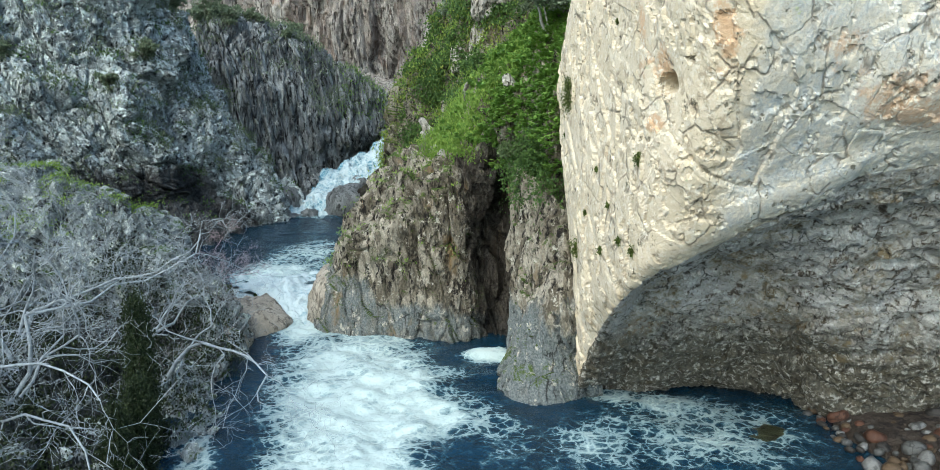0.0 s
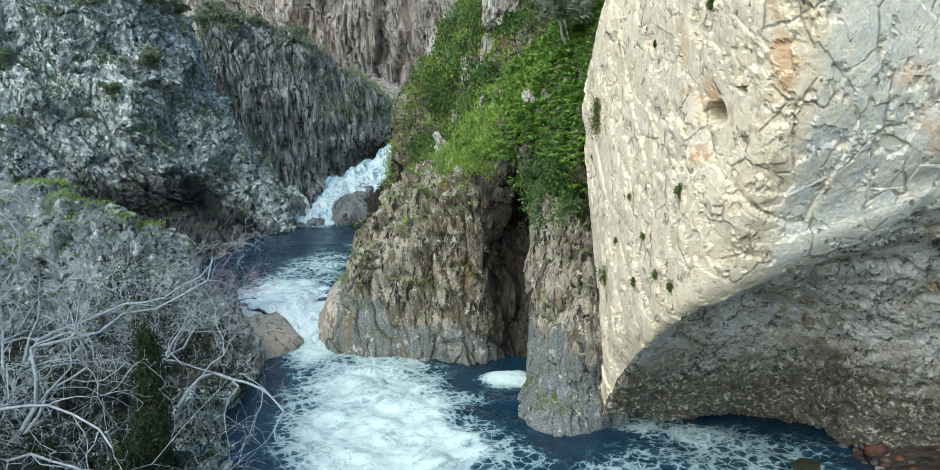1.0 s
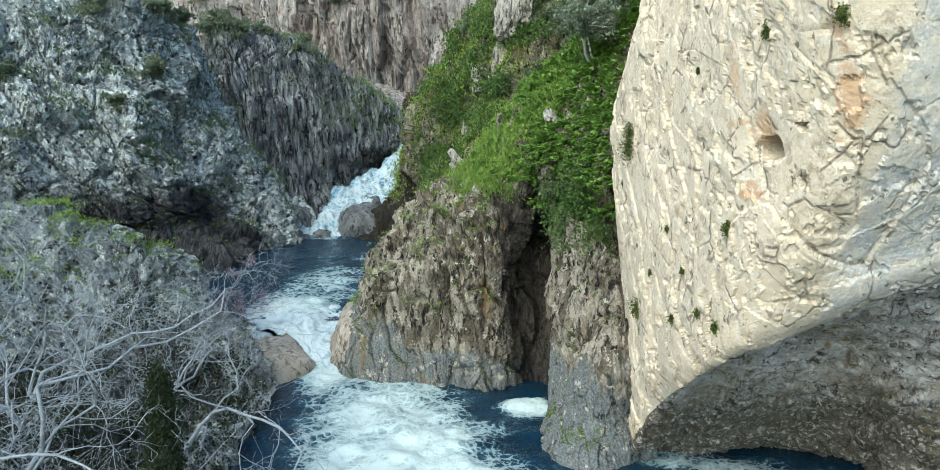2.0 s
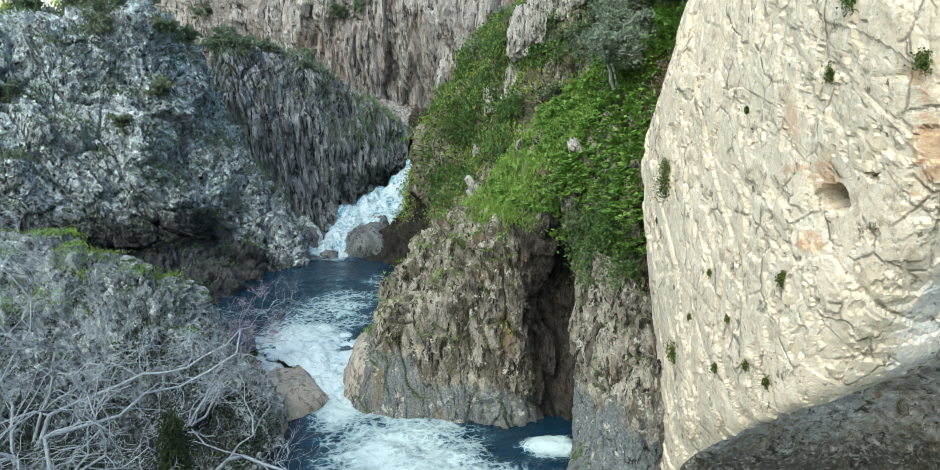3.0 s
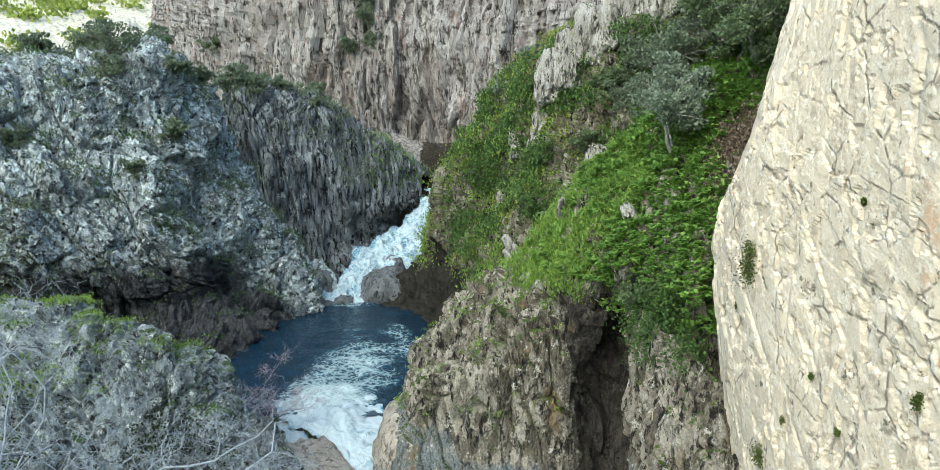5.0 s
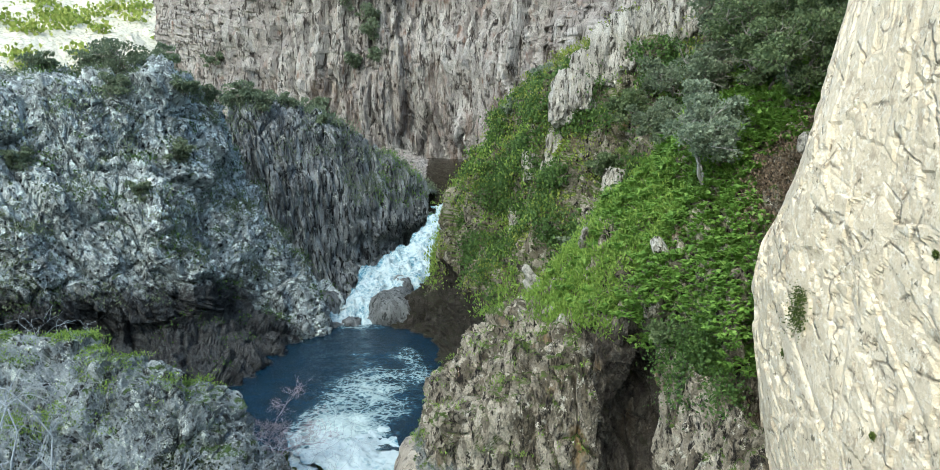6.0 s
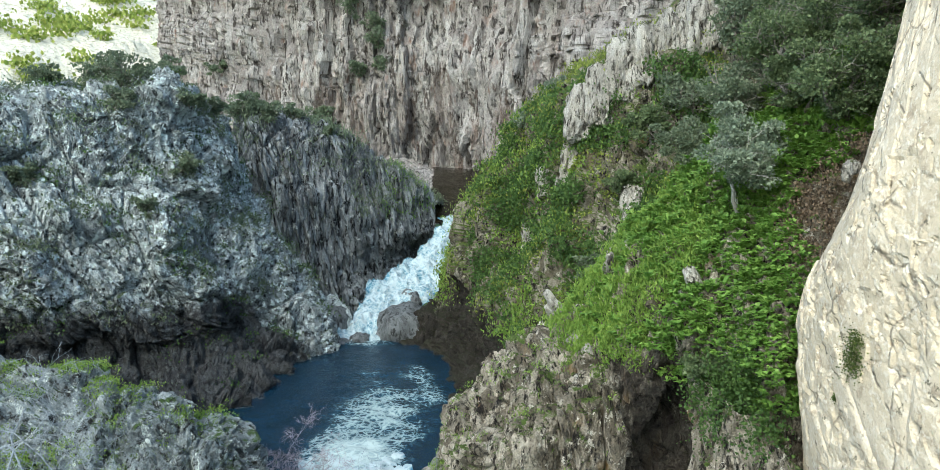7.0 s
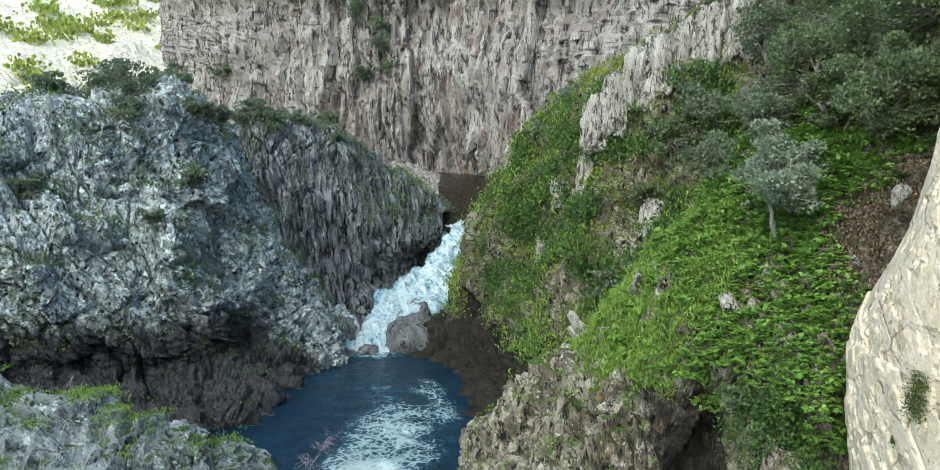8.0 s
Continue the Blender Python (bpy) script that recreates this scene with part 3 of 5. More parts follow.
near, near_g = rock("outcrop_west", [
    [(-3, 0, -1.5), (-6, 0, 0), (-10, 0, 0.8), (-16, 0, 2), (-24, 0, 7), (-42, 0, 18)],
    [(-6, 14, -1.5), (-7.5, 14, 0), (-11, 14, 0.5), (-16, 14, 1.2), (-24, 14, 5), (-42, 12, 17)],
    [(-7.8, 22, -1.5), (-9, 22, 0.1), (-12, 22, 0.6), (-16, 22, 1.2), (-23, 22, 4), (-42, 20, 17)],
    [(-9.2, 29, -1.5), (-10.3, 29, 0.3), (-13, 29.5, 1.0), (-17, 30, 1.6), (-23, 30, 3.6), (-42, 30, 17)],
    [(-10.8, 34.5, -1.5), (-11.8, 34.6, 0.8), (-14.2, 34.8, 2.2), (-17.6, 35.0, 3.0), (-23, 35.2, 4.6), (-42, 36, 17)],
    [(-11.6, 37.4, -1.5), (-12.7, 37.6, 1.3), (-14.8, 37.8, 4.0), (-17.8, 38.0, 7.0), (-23, 38.6, 7.8), (-42, 41, 18)],
    [(-13.2, 41, -1.5), (-13.9, 41.2, 1.6), (-15.6, 41.1, 3.9), (-18.4, 40.6, 6.7), (-22.5, 40.2, 8.0), (-42, 44, 18)],
    [(-14.4, 44.6, -1), (-14.9, 45, 1.4), (-16.2, 44.8, 2.6), (-18.5, 43.4, 3.2), (-24, 42.5, 4.2), (-42, 48, 16)],
    [(-16.5, 47.5, -1.5), (-17.3, 47.6, -0.5), (-18.5, 47.2, -0.5), (-21, 46.5, 0), (-26, 46, 0.5), (-42, 50, 14)],
], 300, 220, CRAG, outcrop_rock)
shady_ground = np.clip((5.0 - near_g[..., 2]) / 3, 0, 1) * np.clip((38.0 - near_g[..., 1]) / 3, 0, 1) * np.clip((-11.5 - near_g[..., 0]) / 1.5, 0, 1)   # dark ground and the shade under the bare trees, put into the rock's colour
near.data.attributes.new("dark_tint", "FLOAT", "POINT").data.foreach_set("value", (0.6 * shady_ground).astype(np.float32).ravel())
tagged(near, "weathered grey outcrop with moss and lichen over the stream", "rock outcrop", kind="structure")

slope, slope_g = rock("far_slope", [
    [(-45, 130, 16), (-70, 140, 20), (-100, 140, 28), (-160, 130, 45)],
    [(-50, 180, 24), (-80, 190, 30), (-120, 190, 42), (-200, 180, 65)],
    [(-60, 300, 70), (-100, 320, 85), (-160, 310, 100), (-300, 300, 120)],
], 120, 120, dict(big=2.0, block=0.05, size=(6.0,), stretch=(1, 1, 1), fine=0.2, seed=5, span=20.0), sunlit_slope)
tagged(slope, "sunlit pale dry hillside with scrub", "hillside", kind="structure")




def blobs(p, spots):
    """Sum of soft oval patches: x, y, half-lengths, turn in degrees, weight."""
    out = np.zeros(len(p))
    for x, y, rx, ry, turn, w in spots:
        c, s = math.cos(radians(turn)), math.sin(radians(turn))
        u, v = (p[:, 0] - x) * c + (p[:, 1] - y) * s, -(p[:, 0] - x) * s + (p[:, 1] - y) * c
        out += w * np.exp(-((u / rx) ** 2 + (v / ry) ** 2) ** 1.5)
    return np.clip(out, 0, 1)


def froth(ob, value):
    at = ob.data.attributes.new("foam", "FLOAT", "POINT")
    at.data.foreach_set("value", np.ascontiguousarray(value, dtype=np.float32).ravel())


def pool(name, x0, x1, y0, y1, z, step, spots, material):
    xs, ys = np.arange(x0, x1 + 1e-6, step), np.arange(y0, y1 + 1e-6, step)
    gx, gy = np.meshgrid(xs, ys, indexing="ij")
    p = np.stack([gx.ravel(), gy.ravel(), np.zeros(gx.size)], 1)
    f = blobs(p, spots)
    h = 0.05 * fbm(p * 0.8, 4, 77) + f * (0.16 * fbm(p * 0.9, 5, 78, 0.6) + 0.10)
    ob = sheet(name, np.stack([gx, gy, z + h.reshape(gx.shape)], -1), material, toward=(0, 0, 900))
    froth(ob, f)
    return tagged(ob, kind="structure")


def chute(name, rails, nu, nv, base, material, rough=0.22):
    g, n = loft(rails, nu, nv)
    p = g.reshape(-1, 3)
    h = rough * fbm(p * np.array([0.9, 0.55, 0.5]), 5, 91, 0.6)
    g = g + np.array([0, 0, 1.0]) * h.reshape(nu, nv, 1)
    g[..., 0] += 0.45 * fbm(p * 0.45 + 5, 4, 92).reshape(nu, nv)
    ob = sheet(name, g, material, toward=(0, 0, 900))
    edge = np.minimum(np.linspace(0, 1, nv), np.linspace(1, 0, nv))[None, :] * np.ones((nu, 1))
    froth(ob, np.clip(base * (0.55 + 1.2 * np.clip(edge * 4, 0, 0.5)), 0, 1))
    return tagged(ob, kind="structure")


LOWER_FOAM = [(-5.2, 33.5, 3.6, 9.5, 8, 0.9), (-9.3, 41.0, 1.3, 2.6, 0, 0.8), (-3.0, 29.5, 4.4, 2.4, -10, 0.6), (-4.5, 24.5, 2.6, 5, 0, 0.6),
              (-9.6, 25.5, 0.8, 2.0, 20, 0.6), (1.0, 36.4, 1.3, 1.1, 20, 1.2), (9, 27.6, 4.6, 4.0, 0, 0.42), (3.4, 26.0, 3.6, 2.4, 0, 0.26), (7.2, 30.6, 3.2, 0.9, -20, 0.4),
              (-1.5, 33.5, 2.5, 1.5, 30, 0.25)]
UPPER_FOAM = [(-12.9, 49.5, 2.6, 4.2, 15, 0.85), (-12.0, 55.5, 3.2, 4.2, 20, 0.5), (-9.5, 65, 1.0, 6.0, 15, 0.22), (-15.8, 77.5, 2.5, 1.4, 0, 0.45), (-13, 66, 4, 5, 0, 0.2), (-11.6, 60.5, 3.6, 3.0, 10, 0.28)]
tagged(pool("water_lower_pool", -16, 20, 18, 46, 0.0, 0.16, LOWER_FOAM, pool_water), "dark blue pool with churning white foam", "water")
tagged(pool("water_downstream", -30, 34, -60, 19.3, -0.02, 0.8, [], pool_water), "dark stream running on below the pool", "water")
tagged(pool("water_upper_pool", -32, 0, 47.4, 90, 1.0, 0.2, UPPER_FOAM, pool_water), "deep blue plunge pool between cliffs", "water")
tagged(chute("water_outlet_chute", [
    [(-15.8, 51.5, 0.95), (-14.0, 51.5, 1.02), (-12.3, 51.5, 1.02), (-10.6, 51.5, 0.95)],
    [(-15.8, 48.5, 1.1), (-13.4, 48.5, 1.2), (-11.4, 48.5, 1.2), (-9.2, 48.5, 1.1)],
    [(-14.0, 46.2, 0.95), (-12.0, 46.2, 1.1), (-10.6, 46.2, 1.1), (-8.9, 46.2, 0.95)],
    [(-11.6, 44, 0.4), (-10.8, 44, 0.7), (-10.0, 44, 0.7), (-9.0, 44, 0.5)],
    [(-11.2, 42.2, 0.0), (-10.2, 42.2, 0.3), (-9.4, 42.2, 0.3), (-8.4, 42.2, 0.1)],
    [(-11.2, 40, -0.4), (-9.9, 40, -0.2), (-8.9, 40, -0.2), (-7.9, 39.8, -0.3)],
], 90, 60, 1.0, white_water), "white water spilling from the upper to the lower pool", "cascade")
tagged(chute("water_side_spill", [
    [(-15.8, 49.6, 0.9), (-15.3, 49.6, 1.0), (-14.7, 49.6, 1.0), (-14.2, 49.6, 0.9)],
    [(-14.9, 46, 0.6), (-14.4, 46, 0.8), (-13.9, 46, 0.8), (-13.5, 46, 0.6)],
    [(-14.2, 43, 0.3), (-13.8, 43, 0.55), (-13.5, 43, 0.55), (-13.1, 43, 0.3)],
    [(-13.8, 40, -0.2), (-13.3, 40, 0.0), (-12.9, 40, 0.0), (-12.4, 40, -0.2)],
], 70, 24, 0.85, white_water), "thin white spill beside the main outlet", "cascade")
tagged(chute("water_cascade", [[(l + (r - l) * k / 3, y, z + (0.0, 0.25, 0.25, 0.0)[k]) for k in range(4)] for l, r, y, z in (
    (-10.2, -7.0, 106, 10.0), (-10.6, -7.4, 101, 8.6), (-13.0, -7.8, 95.5, 6.5), (-15.2, -7.8, 92, 5.4), (-16.9, -8.6, 89, 4.4),
    (-17.4, -11.4, 85, 3.0), (-19.2, -13.6, 81.4, 1.9), (-18.8, -14.0, 78, 0.8))], 200, 60, 0.64, white_water, 0.5), "white cascade pouring through a rock cleft", "cascade")
tagged(chute("water_brown_stream", [
    [(-12.5, 136, 16.3), (-10, 135, 16.2), (-7, 133, 16.1), (-2, 130, 15.9)],
    [(-12, 127, 15.4), (-10, 127, 15.4), (-7, 126, 15.3), (-2, 124, 15.0)],
    [(-12, 118, 13.8), (-9.5, 118, 13.8), (-7, 118, 13.8), (-3, 118, 13.8)],
    [(-11, 110, 11.6), (-9.5, 110, 11.6), (-8, 110, 11.6), (-6, 110, 11.6)],
    [(-11, 105, 9.6), (-9.6, 105, 9.8), (-8.4, 105, 9.8), (-7, 105, 9.6)],
], 90, 50, 0.0, brown_water, 0.05), "shallow brown pool below the far wall", "water")

bar, bar_g = rock("gravel_bar", [
    [(-26, 140, 18.0), (-20, 139, 17.8), (-15, 138, 17.0), (-11.5, 137, 15.6)],
    [(-24, 130, 17.0), (-19, 128, 16.8), (-15, 127, 16.0), (-11.0, 126, 14.6)],
    [(-20, 118, 14.0), (-17, 117, 14.0), (-13.5, 116, 13.6), (-10.5, 116, 12.6)],
    [(-18, 108, 10.0), (-15, 108, 10.0), (-12, 108, 9.8), (-10, 108, 9.0)],
], 90, 60, dict(big=0.3, block=0.25, size=(1.2, 0.6), stretch=(1, 1, 0.8), fine=0.1, seed=81), far_rock)
tagged(bar, "pale gravel bar below the far wall", "gravel bar", kind="structure")
ground_g = np.stack(np.meshgrid(np.linspace(-2500, 2500, 60), np.linspace(-2500, 2500, 60), indexing="ij") + [np.full((60, 60), -3.0)], -1)
tagged(sheet("ground", ground_g, soil, toward=(0, 0, 5000)), "stony ground under and round the gorge", "ground", kind="structure")

# ---- boulders, slabs and loose stones ----
R = np.random.default_rng(7)


def boulder_mesh(name, radii, seed, material, detail=4, boxy=2.4, style=None, rough=0.10):
    bm = bmesh.new()
    bmesh.ops.create_icosphere(bm, subdivisions=detail, radius=1.0)
    p = np.array([v.co for v in bm.verts])
    p = p / (np.abs(p) ** boxy).sum(1)[:, None] ** (1 / boxy)
    n = p / np.linalg.norm(p, axis=1)[:, None]
    p = p * np.asarray(radii)
    size = float(np.mean(radii))
    h = rough * size * fbm(p / size * 1.1 + seed * 9.1, 4, seed)
    if style:
        h += rock_relief(p + seed * 13.7, style)
    p = p + n * h[:, None]
    for v, q in zip(bm.verts, p):
        v.co = q
    for f in bm.faces:
        f.smooth = True
    me = bpy.data.meshes.new(name)
    bm.to_mesh(me)
    bm.free()
    me.materials.append(material)
    return me


def boulder(name, at, radii, turn, seed, material, label, category="boulder", group="", tilt=(0, 0), **more):
    ob = new(name, boulder_mesh(name, radii, seed, material, **more))
    ob.matrix_basis = pose(*at, tilt[0], tilt[1], turn)
    return tagged(ob, label, category, group)


PIN = dict(facets=0.7, gap=0.12, groove=0.5, big=0.1, block=0.36, size=(1.0, 0.45), stretch=(0.6, 0.6, 3.0), fine=0.06, seed=63, warp=0.1)
SLAB = dict(facets=0.6, gap=0.15, groove=0.4, big=0.25, block=0.24, size=(0.9, 0.4), stretch=(0.7, 0.7, 2.6), fine=0.05, seed=61, warp=0.15)
wet_rock = rock_material("wet_rock", (0.22, 0.235, 0.24), (0.12, 0.127, 0.13), (0.04, 0.042, 0.043), rust=(0.12, 0.11, 0.09), rust_amount=0.05, bump=0.8, rough=0.5, grain=(1.2, 1.2, 0.5))
tan_rock = rock_material("tan_rock", (0.50, 0.45, 0.375), (0.37, 0.325, 0.265), (0.17, 0.145, 0.12), rust=(0.30, 0.20, 0.11), rust_amount=0.1, bump=0.6, rough=0.8, grain=(1.2, 1.2, 0.5))
white_rock = rock_material("white_rock", (0.70, 0.67, 0.60), (0.48, 0.45, 0.395), (0.09, 0.08, 0.065), lichen=(0.38, 0.38, 0.22), lichen_amount=0.2, moss=(0.10, 0.13, 0.03), moss_amount=0.5, bump=0.9, grain=(1.8, 1.8, 0.4), grit=0.5)

boulder("outlet_boulder", (-12.3, 42.4, -0.2), (1.9, 3.0, 1.55), 20, 1, tan_rock, "rounded tan boulder splitting the white outlet water", group="boulders at the outlet", style=SLAB)
boulder("outlet_boulder", (-7.6, 43.4, 1.0), (1.4, 2.4, 2.2), -10, 2, tan_rock, "rounded pale tan rock shoulder beside the outlet", group="boulders at the outlet", style=SLAB)
boulder("outlet_boulder", (-12.9, 38.2, 0.1), (1.5, 2.6, 1.4), 10, 3, tan_rock, "worn tan boulder at the lower pool's edge", group="boulders at the outlet", style=SLAB)
boulder("cascade_boulder", (-12.6, 80.4, 1.6), (2.6, 2.8, 2.2), 20, 4, wet_rock, "smooth grey boulder at the foot of the cascade", group="boulders at the cascade", rough=0.14, style=SLAB)
boulder("cascade_boulder", (-16.4, 78.6, 0.6), (1.0, 1.0, 1.0), 40, 5, wet_rock, "small dark wet rock in the cascade", group="boulders at the cascade", style=SLAB)
boulder("cascade_boulder", (-17.9, 77.6, 0.5), (0.9, 1.1, 0.7), 10, 6, wet_rock, "small dark wet rock in the cascade", group="boulders at the cascade", style=SLAB)
boulder("cascade_boulder", (-12.4, 86.6, 3.1), (0.9, 1.8, 1.1), 20, 7, wet_rock, "dark wet ledge beside the cascade", group="boulders at the cascade", rough=0.14, style=SLAB)
boulder("cascade_boulder", (-19.6, 81.5, 1.6), (1.6, 2.6, 2.0), -20, 8, wet_rock, "smooth grey ledge beside the cascade", group="boulders at the cascade", rough=0.14, style=SLAB)
moss_rock = rock_material("moss_rock", (0.06, 0.065, 0.035), (0.035, 0.038, 0.022), (0.015, 0.015, 0.01), rough=0.3)
boulder("submerged_slab", (11.0, 27.4, -0.52), (1.6, 1.1, 0.6), 15, 10, moss_rock, "greenish boulder awash in the pool", "boulder", rough=0.06)
for i, (x, y, z, rx, ry, rz, turn) in enumerate([
        (1.0, 62.4, 20.6, 0.7, 0.9, 1.7, 10), (2.3, 62.0, 21.8, 0.8, 1.0, 2.1, 30), (0.5, 63.8, 17.0, 0.5, 0.6, 1.6, 0), (-0.8, 65.2, 16.0, 0.45, 0.5, 1.2, 20),
        (3.8, 61.8, 23.2, 1.1, 1.0, 2.2, 0), (5.4, 61.4, 24.2, 1.2, 1.0, 2.2, 40), (7.0, 61.0, 25.2, 1.2, 1.0, 1.9, 10), (8.6, 60.8, 26.0, 1.3, 1.0, 2.2, 25), (10.2, 60.6, 26.8, 1.2, 1.0, 2.4, 5),
        (3.6, 56.9, 14.6, 0.5, 0.5, 1.2, 15), (-2.7, 67.4, 6.6, 0.3, 0.4, 1.7, 5), (-3.5, 68.6, 8.4, 0.25, 0.4, 1.3, 30), (-2.1, 67.0, 11.2, 0.3, 0.4, 1.4, 12), (-2.9, 70.2, 14.2, 0.4, 0.5, 1.3, 40)]):
    boulder("rock_pinnacle", (x, y, z), (rx, ry, rz), turn, 20 + i, white_rock, "pale upright rock pinnacle rising from the mossy bank", "rock pinnacle", "pinnacles on the bank", tilt=(-12, 10), boxy=5.0, style=PIN, detail=5)
for i, (x, y, z, r, h) in enumerate([(0.3, 44.4, 13.1, 0.5, 0.7), (0.9, 44.0, 13.5, 0.4, 0.6), (1.7, 37.2, 13.2, 0.3, 0.45), (-2.4, 45.0, 10.2, 0.45, 0.7), (-2.9, 45.3, 9.5, 0.4, 0.5), (-1.4, 43.6, 10.6, 0.35, 0.45),
                                     (5.9, 34.0, 17.1, 0.4, 0.5), (-0.2, 41.5, 11.2, 0.3, 0.35), (-1.9, 41.8, 9.4, 0.5, 1.0), (-0.6, 40.4, 9.6, 0.4, 0.9), (-2.5, 44.6, 10.8, 0.4, 1.0), (-0.2, 43.3, 12.8, 0.4, 0.8), (1.9, 37.2, 13.2, 0.4, 0.7), (-1.3, 40.6, 9.2, 0.45, 0.9), (-0.1, 39.2, 10.2, 0.35, 0.8)]):
    boulder("white_stone", (x, y, z + 0.05), (0.62 * r, 0.5 * r, 0.7 * h), 40 * i, 40 + i, white_rock, "pale angular stone standing out of the grass", "stone", "pale stones on the spur", tilt=(R.uniform(-35, 35), R.uniform(-35, 35)), boxy=3.0, style=dict(SLAB, size=(0.5, 0.22)), detail=3)

# cobbles on the shore under the vault
gravel = rock_material("gravel", (0.10, 0.08, 0.065), (0.06, 0.045, 0.037), (0.025, 0.02, 0.018), bump=1.0, chip=4.0)
shore, shore_g = rock("gravel_shore", [
    [(12.2, 20, -1.4), (12.8, 24, -0.9), (13.2, 27, -0.7), (13.6, 30, -0.6)],
    [(14.5, 20, -0.4), (14.6, 24, 0.05), (14.6, 27, 0.25), (15, 31, 0.3)],
    [(19, 20, 0.3), (19, 24, 0.6), (19, 27, 0.8), (19, 32, 1.0)],
    [(30, 18, 0.9), (30, 24, 1.2), (30, 27, 1.4), (30, 34, 1.6)],
], 80, 80, dict(big=0.1, block=0.15, size=(0.5,), stretch=(1, 1, 1), fine=0.05, seed=71), gravel)
tagged(shore, "dark gravel shore under the overhang", "shore", kind="structure")
stone_tints = [rock_material("stone_" + n, tuple(1.25 * v for v in c), c, tuple(0.5 * v for v in c), bump=0.3, rough=0.6) for n, c in
               (("rust", (0.085, 0.04, 0.026)), ("grey", (0.085, 0.085, 0.082)), ("ochre", (0.09, 0.062, 0.038)), ("dark", (0.035, 0.032, 0.03)), ("pale", (0.16, 0.16, 0.157)))]
cobbles = [boulder_mesh("cobble", (1, 0.8, 0.62), 80 + k, stone_tints[k % 5], detail=2, boxy=2.6, rough=0.16) for k in range(10)]
rng = random.Random(5)
placed = []
while len(placed) < 230:
    x, y = rng.uniform(13.4, 20), rng.uniform(21.5, 29.5)
    r = rng.choice((0.12, 0.16, 0.2, 0.25, 0.32, 0.42))
    if any((x - a) ** 2 + (y - b) ** 2 < (0.72 * (r + c)) ** 2 for a, b, c in placed):
        continue
    placed.append((x, y, r))
    z = 0.0 + max(-0.3, (x - 14.5) * 0.14) + 0.15
    ob = new("cobble", rng.choice(cobbles))
    ob.matrix_basis = pose(x, y, z + 0.25 * r, rng.uniform(-25, 25), rng.uniform(-25, 25), rng.uniform(0, 360)) @ Matrix.Diagonal((r, r, r, 1))
    tagged(ob, "river-worn rounded cobble on the gravel shore", "cobble", "cobbles on the shore")

# ---- plants ----


def leaf_material(name, a, b, back=0.35, rough=0.6):
    m, nt, bsdf = blank(name)
    isle = node(nt, "NewGeometry").outputs["Random Per Island"]
    col = mix(nt, isle, a, b)
    col = mix(nt, ramp(nt, noise_tex(nt, coords(nt), 0.7, 3, 0.6), 0.3, 0.7), mix(nt, 1.0, col, (0.62, 0.66, 0.6), "MULTIPLY"), col)
    nt.links.new(col, bsdf.inputs["Base Color"])
    bsdf.inputs["Roughness"].default_value = rough
    bsdf.inputs["Specular IOR Level"].default_value = 0.3
    tr = node(nt, "BsdfTranslucent")
    nt.links.new(col, tr.inputs[0])
    ms = node(nt, "MixShader", ins={0: back})
    nt.links.new(bsdf.outputs[0], ms.inputs[1])
    nt.links.new(tr.outputs[0], ms.inputs[2])
    nt.links.new(ms.outputs[0], nt.nodes["Material Output"].inputs[0])
    return m


fern_green = leaf_material("fern_green", (0.115, 0.235, 0.035), (0.26, 0.405, 0.09))
grass_green = leaf_material("grass_green", (0.15, 0.26, 0.04), (0.30, 0.41, 0.09))
moss_green = leaf_material("moss_green", (0.15, 0.20, 0.035), (0.32, 0.36, 0.08))
cliff_moss_green = leaf_material("cliff_moss_green", (0.05, 0.075, 0.015), (0.15, 0.19, 0.04))
ivy_green = leaf_material("ivy_green", (0.045, 0.095, 0.025), (0.13, 0.21, 0.055))
oak_green = leaf_material("oak_green", (0.07, 0.11, 0.05), (0.20, 0.25, 0.12))
olive_green = leaf_material("olive_green", (0.16, 0.205, 0.14), (0.32, 0.37, 0.27))
scrub_green = leaf_material("scrub_green", (0.11, 0.145, 0.09), (0.235, 0.275, 0.18))
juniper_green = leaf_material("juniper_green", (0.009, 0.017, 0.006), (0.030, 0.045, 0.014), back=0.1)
dead_leaf = leaf_material("dead_leaf", (0.07, 0.045, 0.03), (0.22, 0.16, 0.11), back=0.1)
# the far scrub's sunlight is put into these bright greens
sunny_green = leaf_material("sunny_green", (0.22, 0.30, 0.05), (0.45, 0.48, 0.12))
dry_twig = leaf_material("dry_twig", (0.11, 0.10, 0.105), (0.24, 0.22, 0.23), back=0.0)


def bark_material(name, a, b):
    m, nt, bsdf = blank(name)
    n1 = noise_tex(nt, coords(nt, (1, 1, 0.4)), 9.0, 5, 0.7)
    nt.links.new(mix(nt, ramp(nt, n1, 0.3, 0.7), a, b), bsdf.inputs["Base Color"])
    bsdf.inputs["Roughness"].default_value = 0.9
    nt.links.new(node(nt, "Bump", ins={"Height": n1, "Strength": 0.5, "Distance": 0.03}).outputs[0], bsdf.inputs["Normal"])
    return m


bare_bark = bark_material("bare_bark", (0.13, 0.152, 0.17), (0.33, 0.37, 0.40))
olive_bark = bark_material("olive_bark", (0.20, 0.19, 0.175), (0.40, 0.385, 0.36))
oak_bark = bark_material("oak_bark", (0.10, 0.09, 0.075), (0.24, 0.22, 0.19))
mauve_bark = bark_material("mauve_bark", (0.20, 0.155, 0.17), (0.36, 0.29, 0.315))


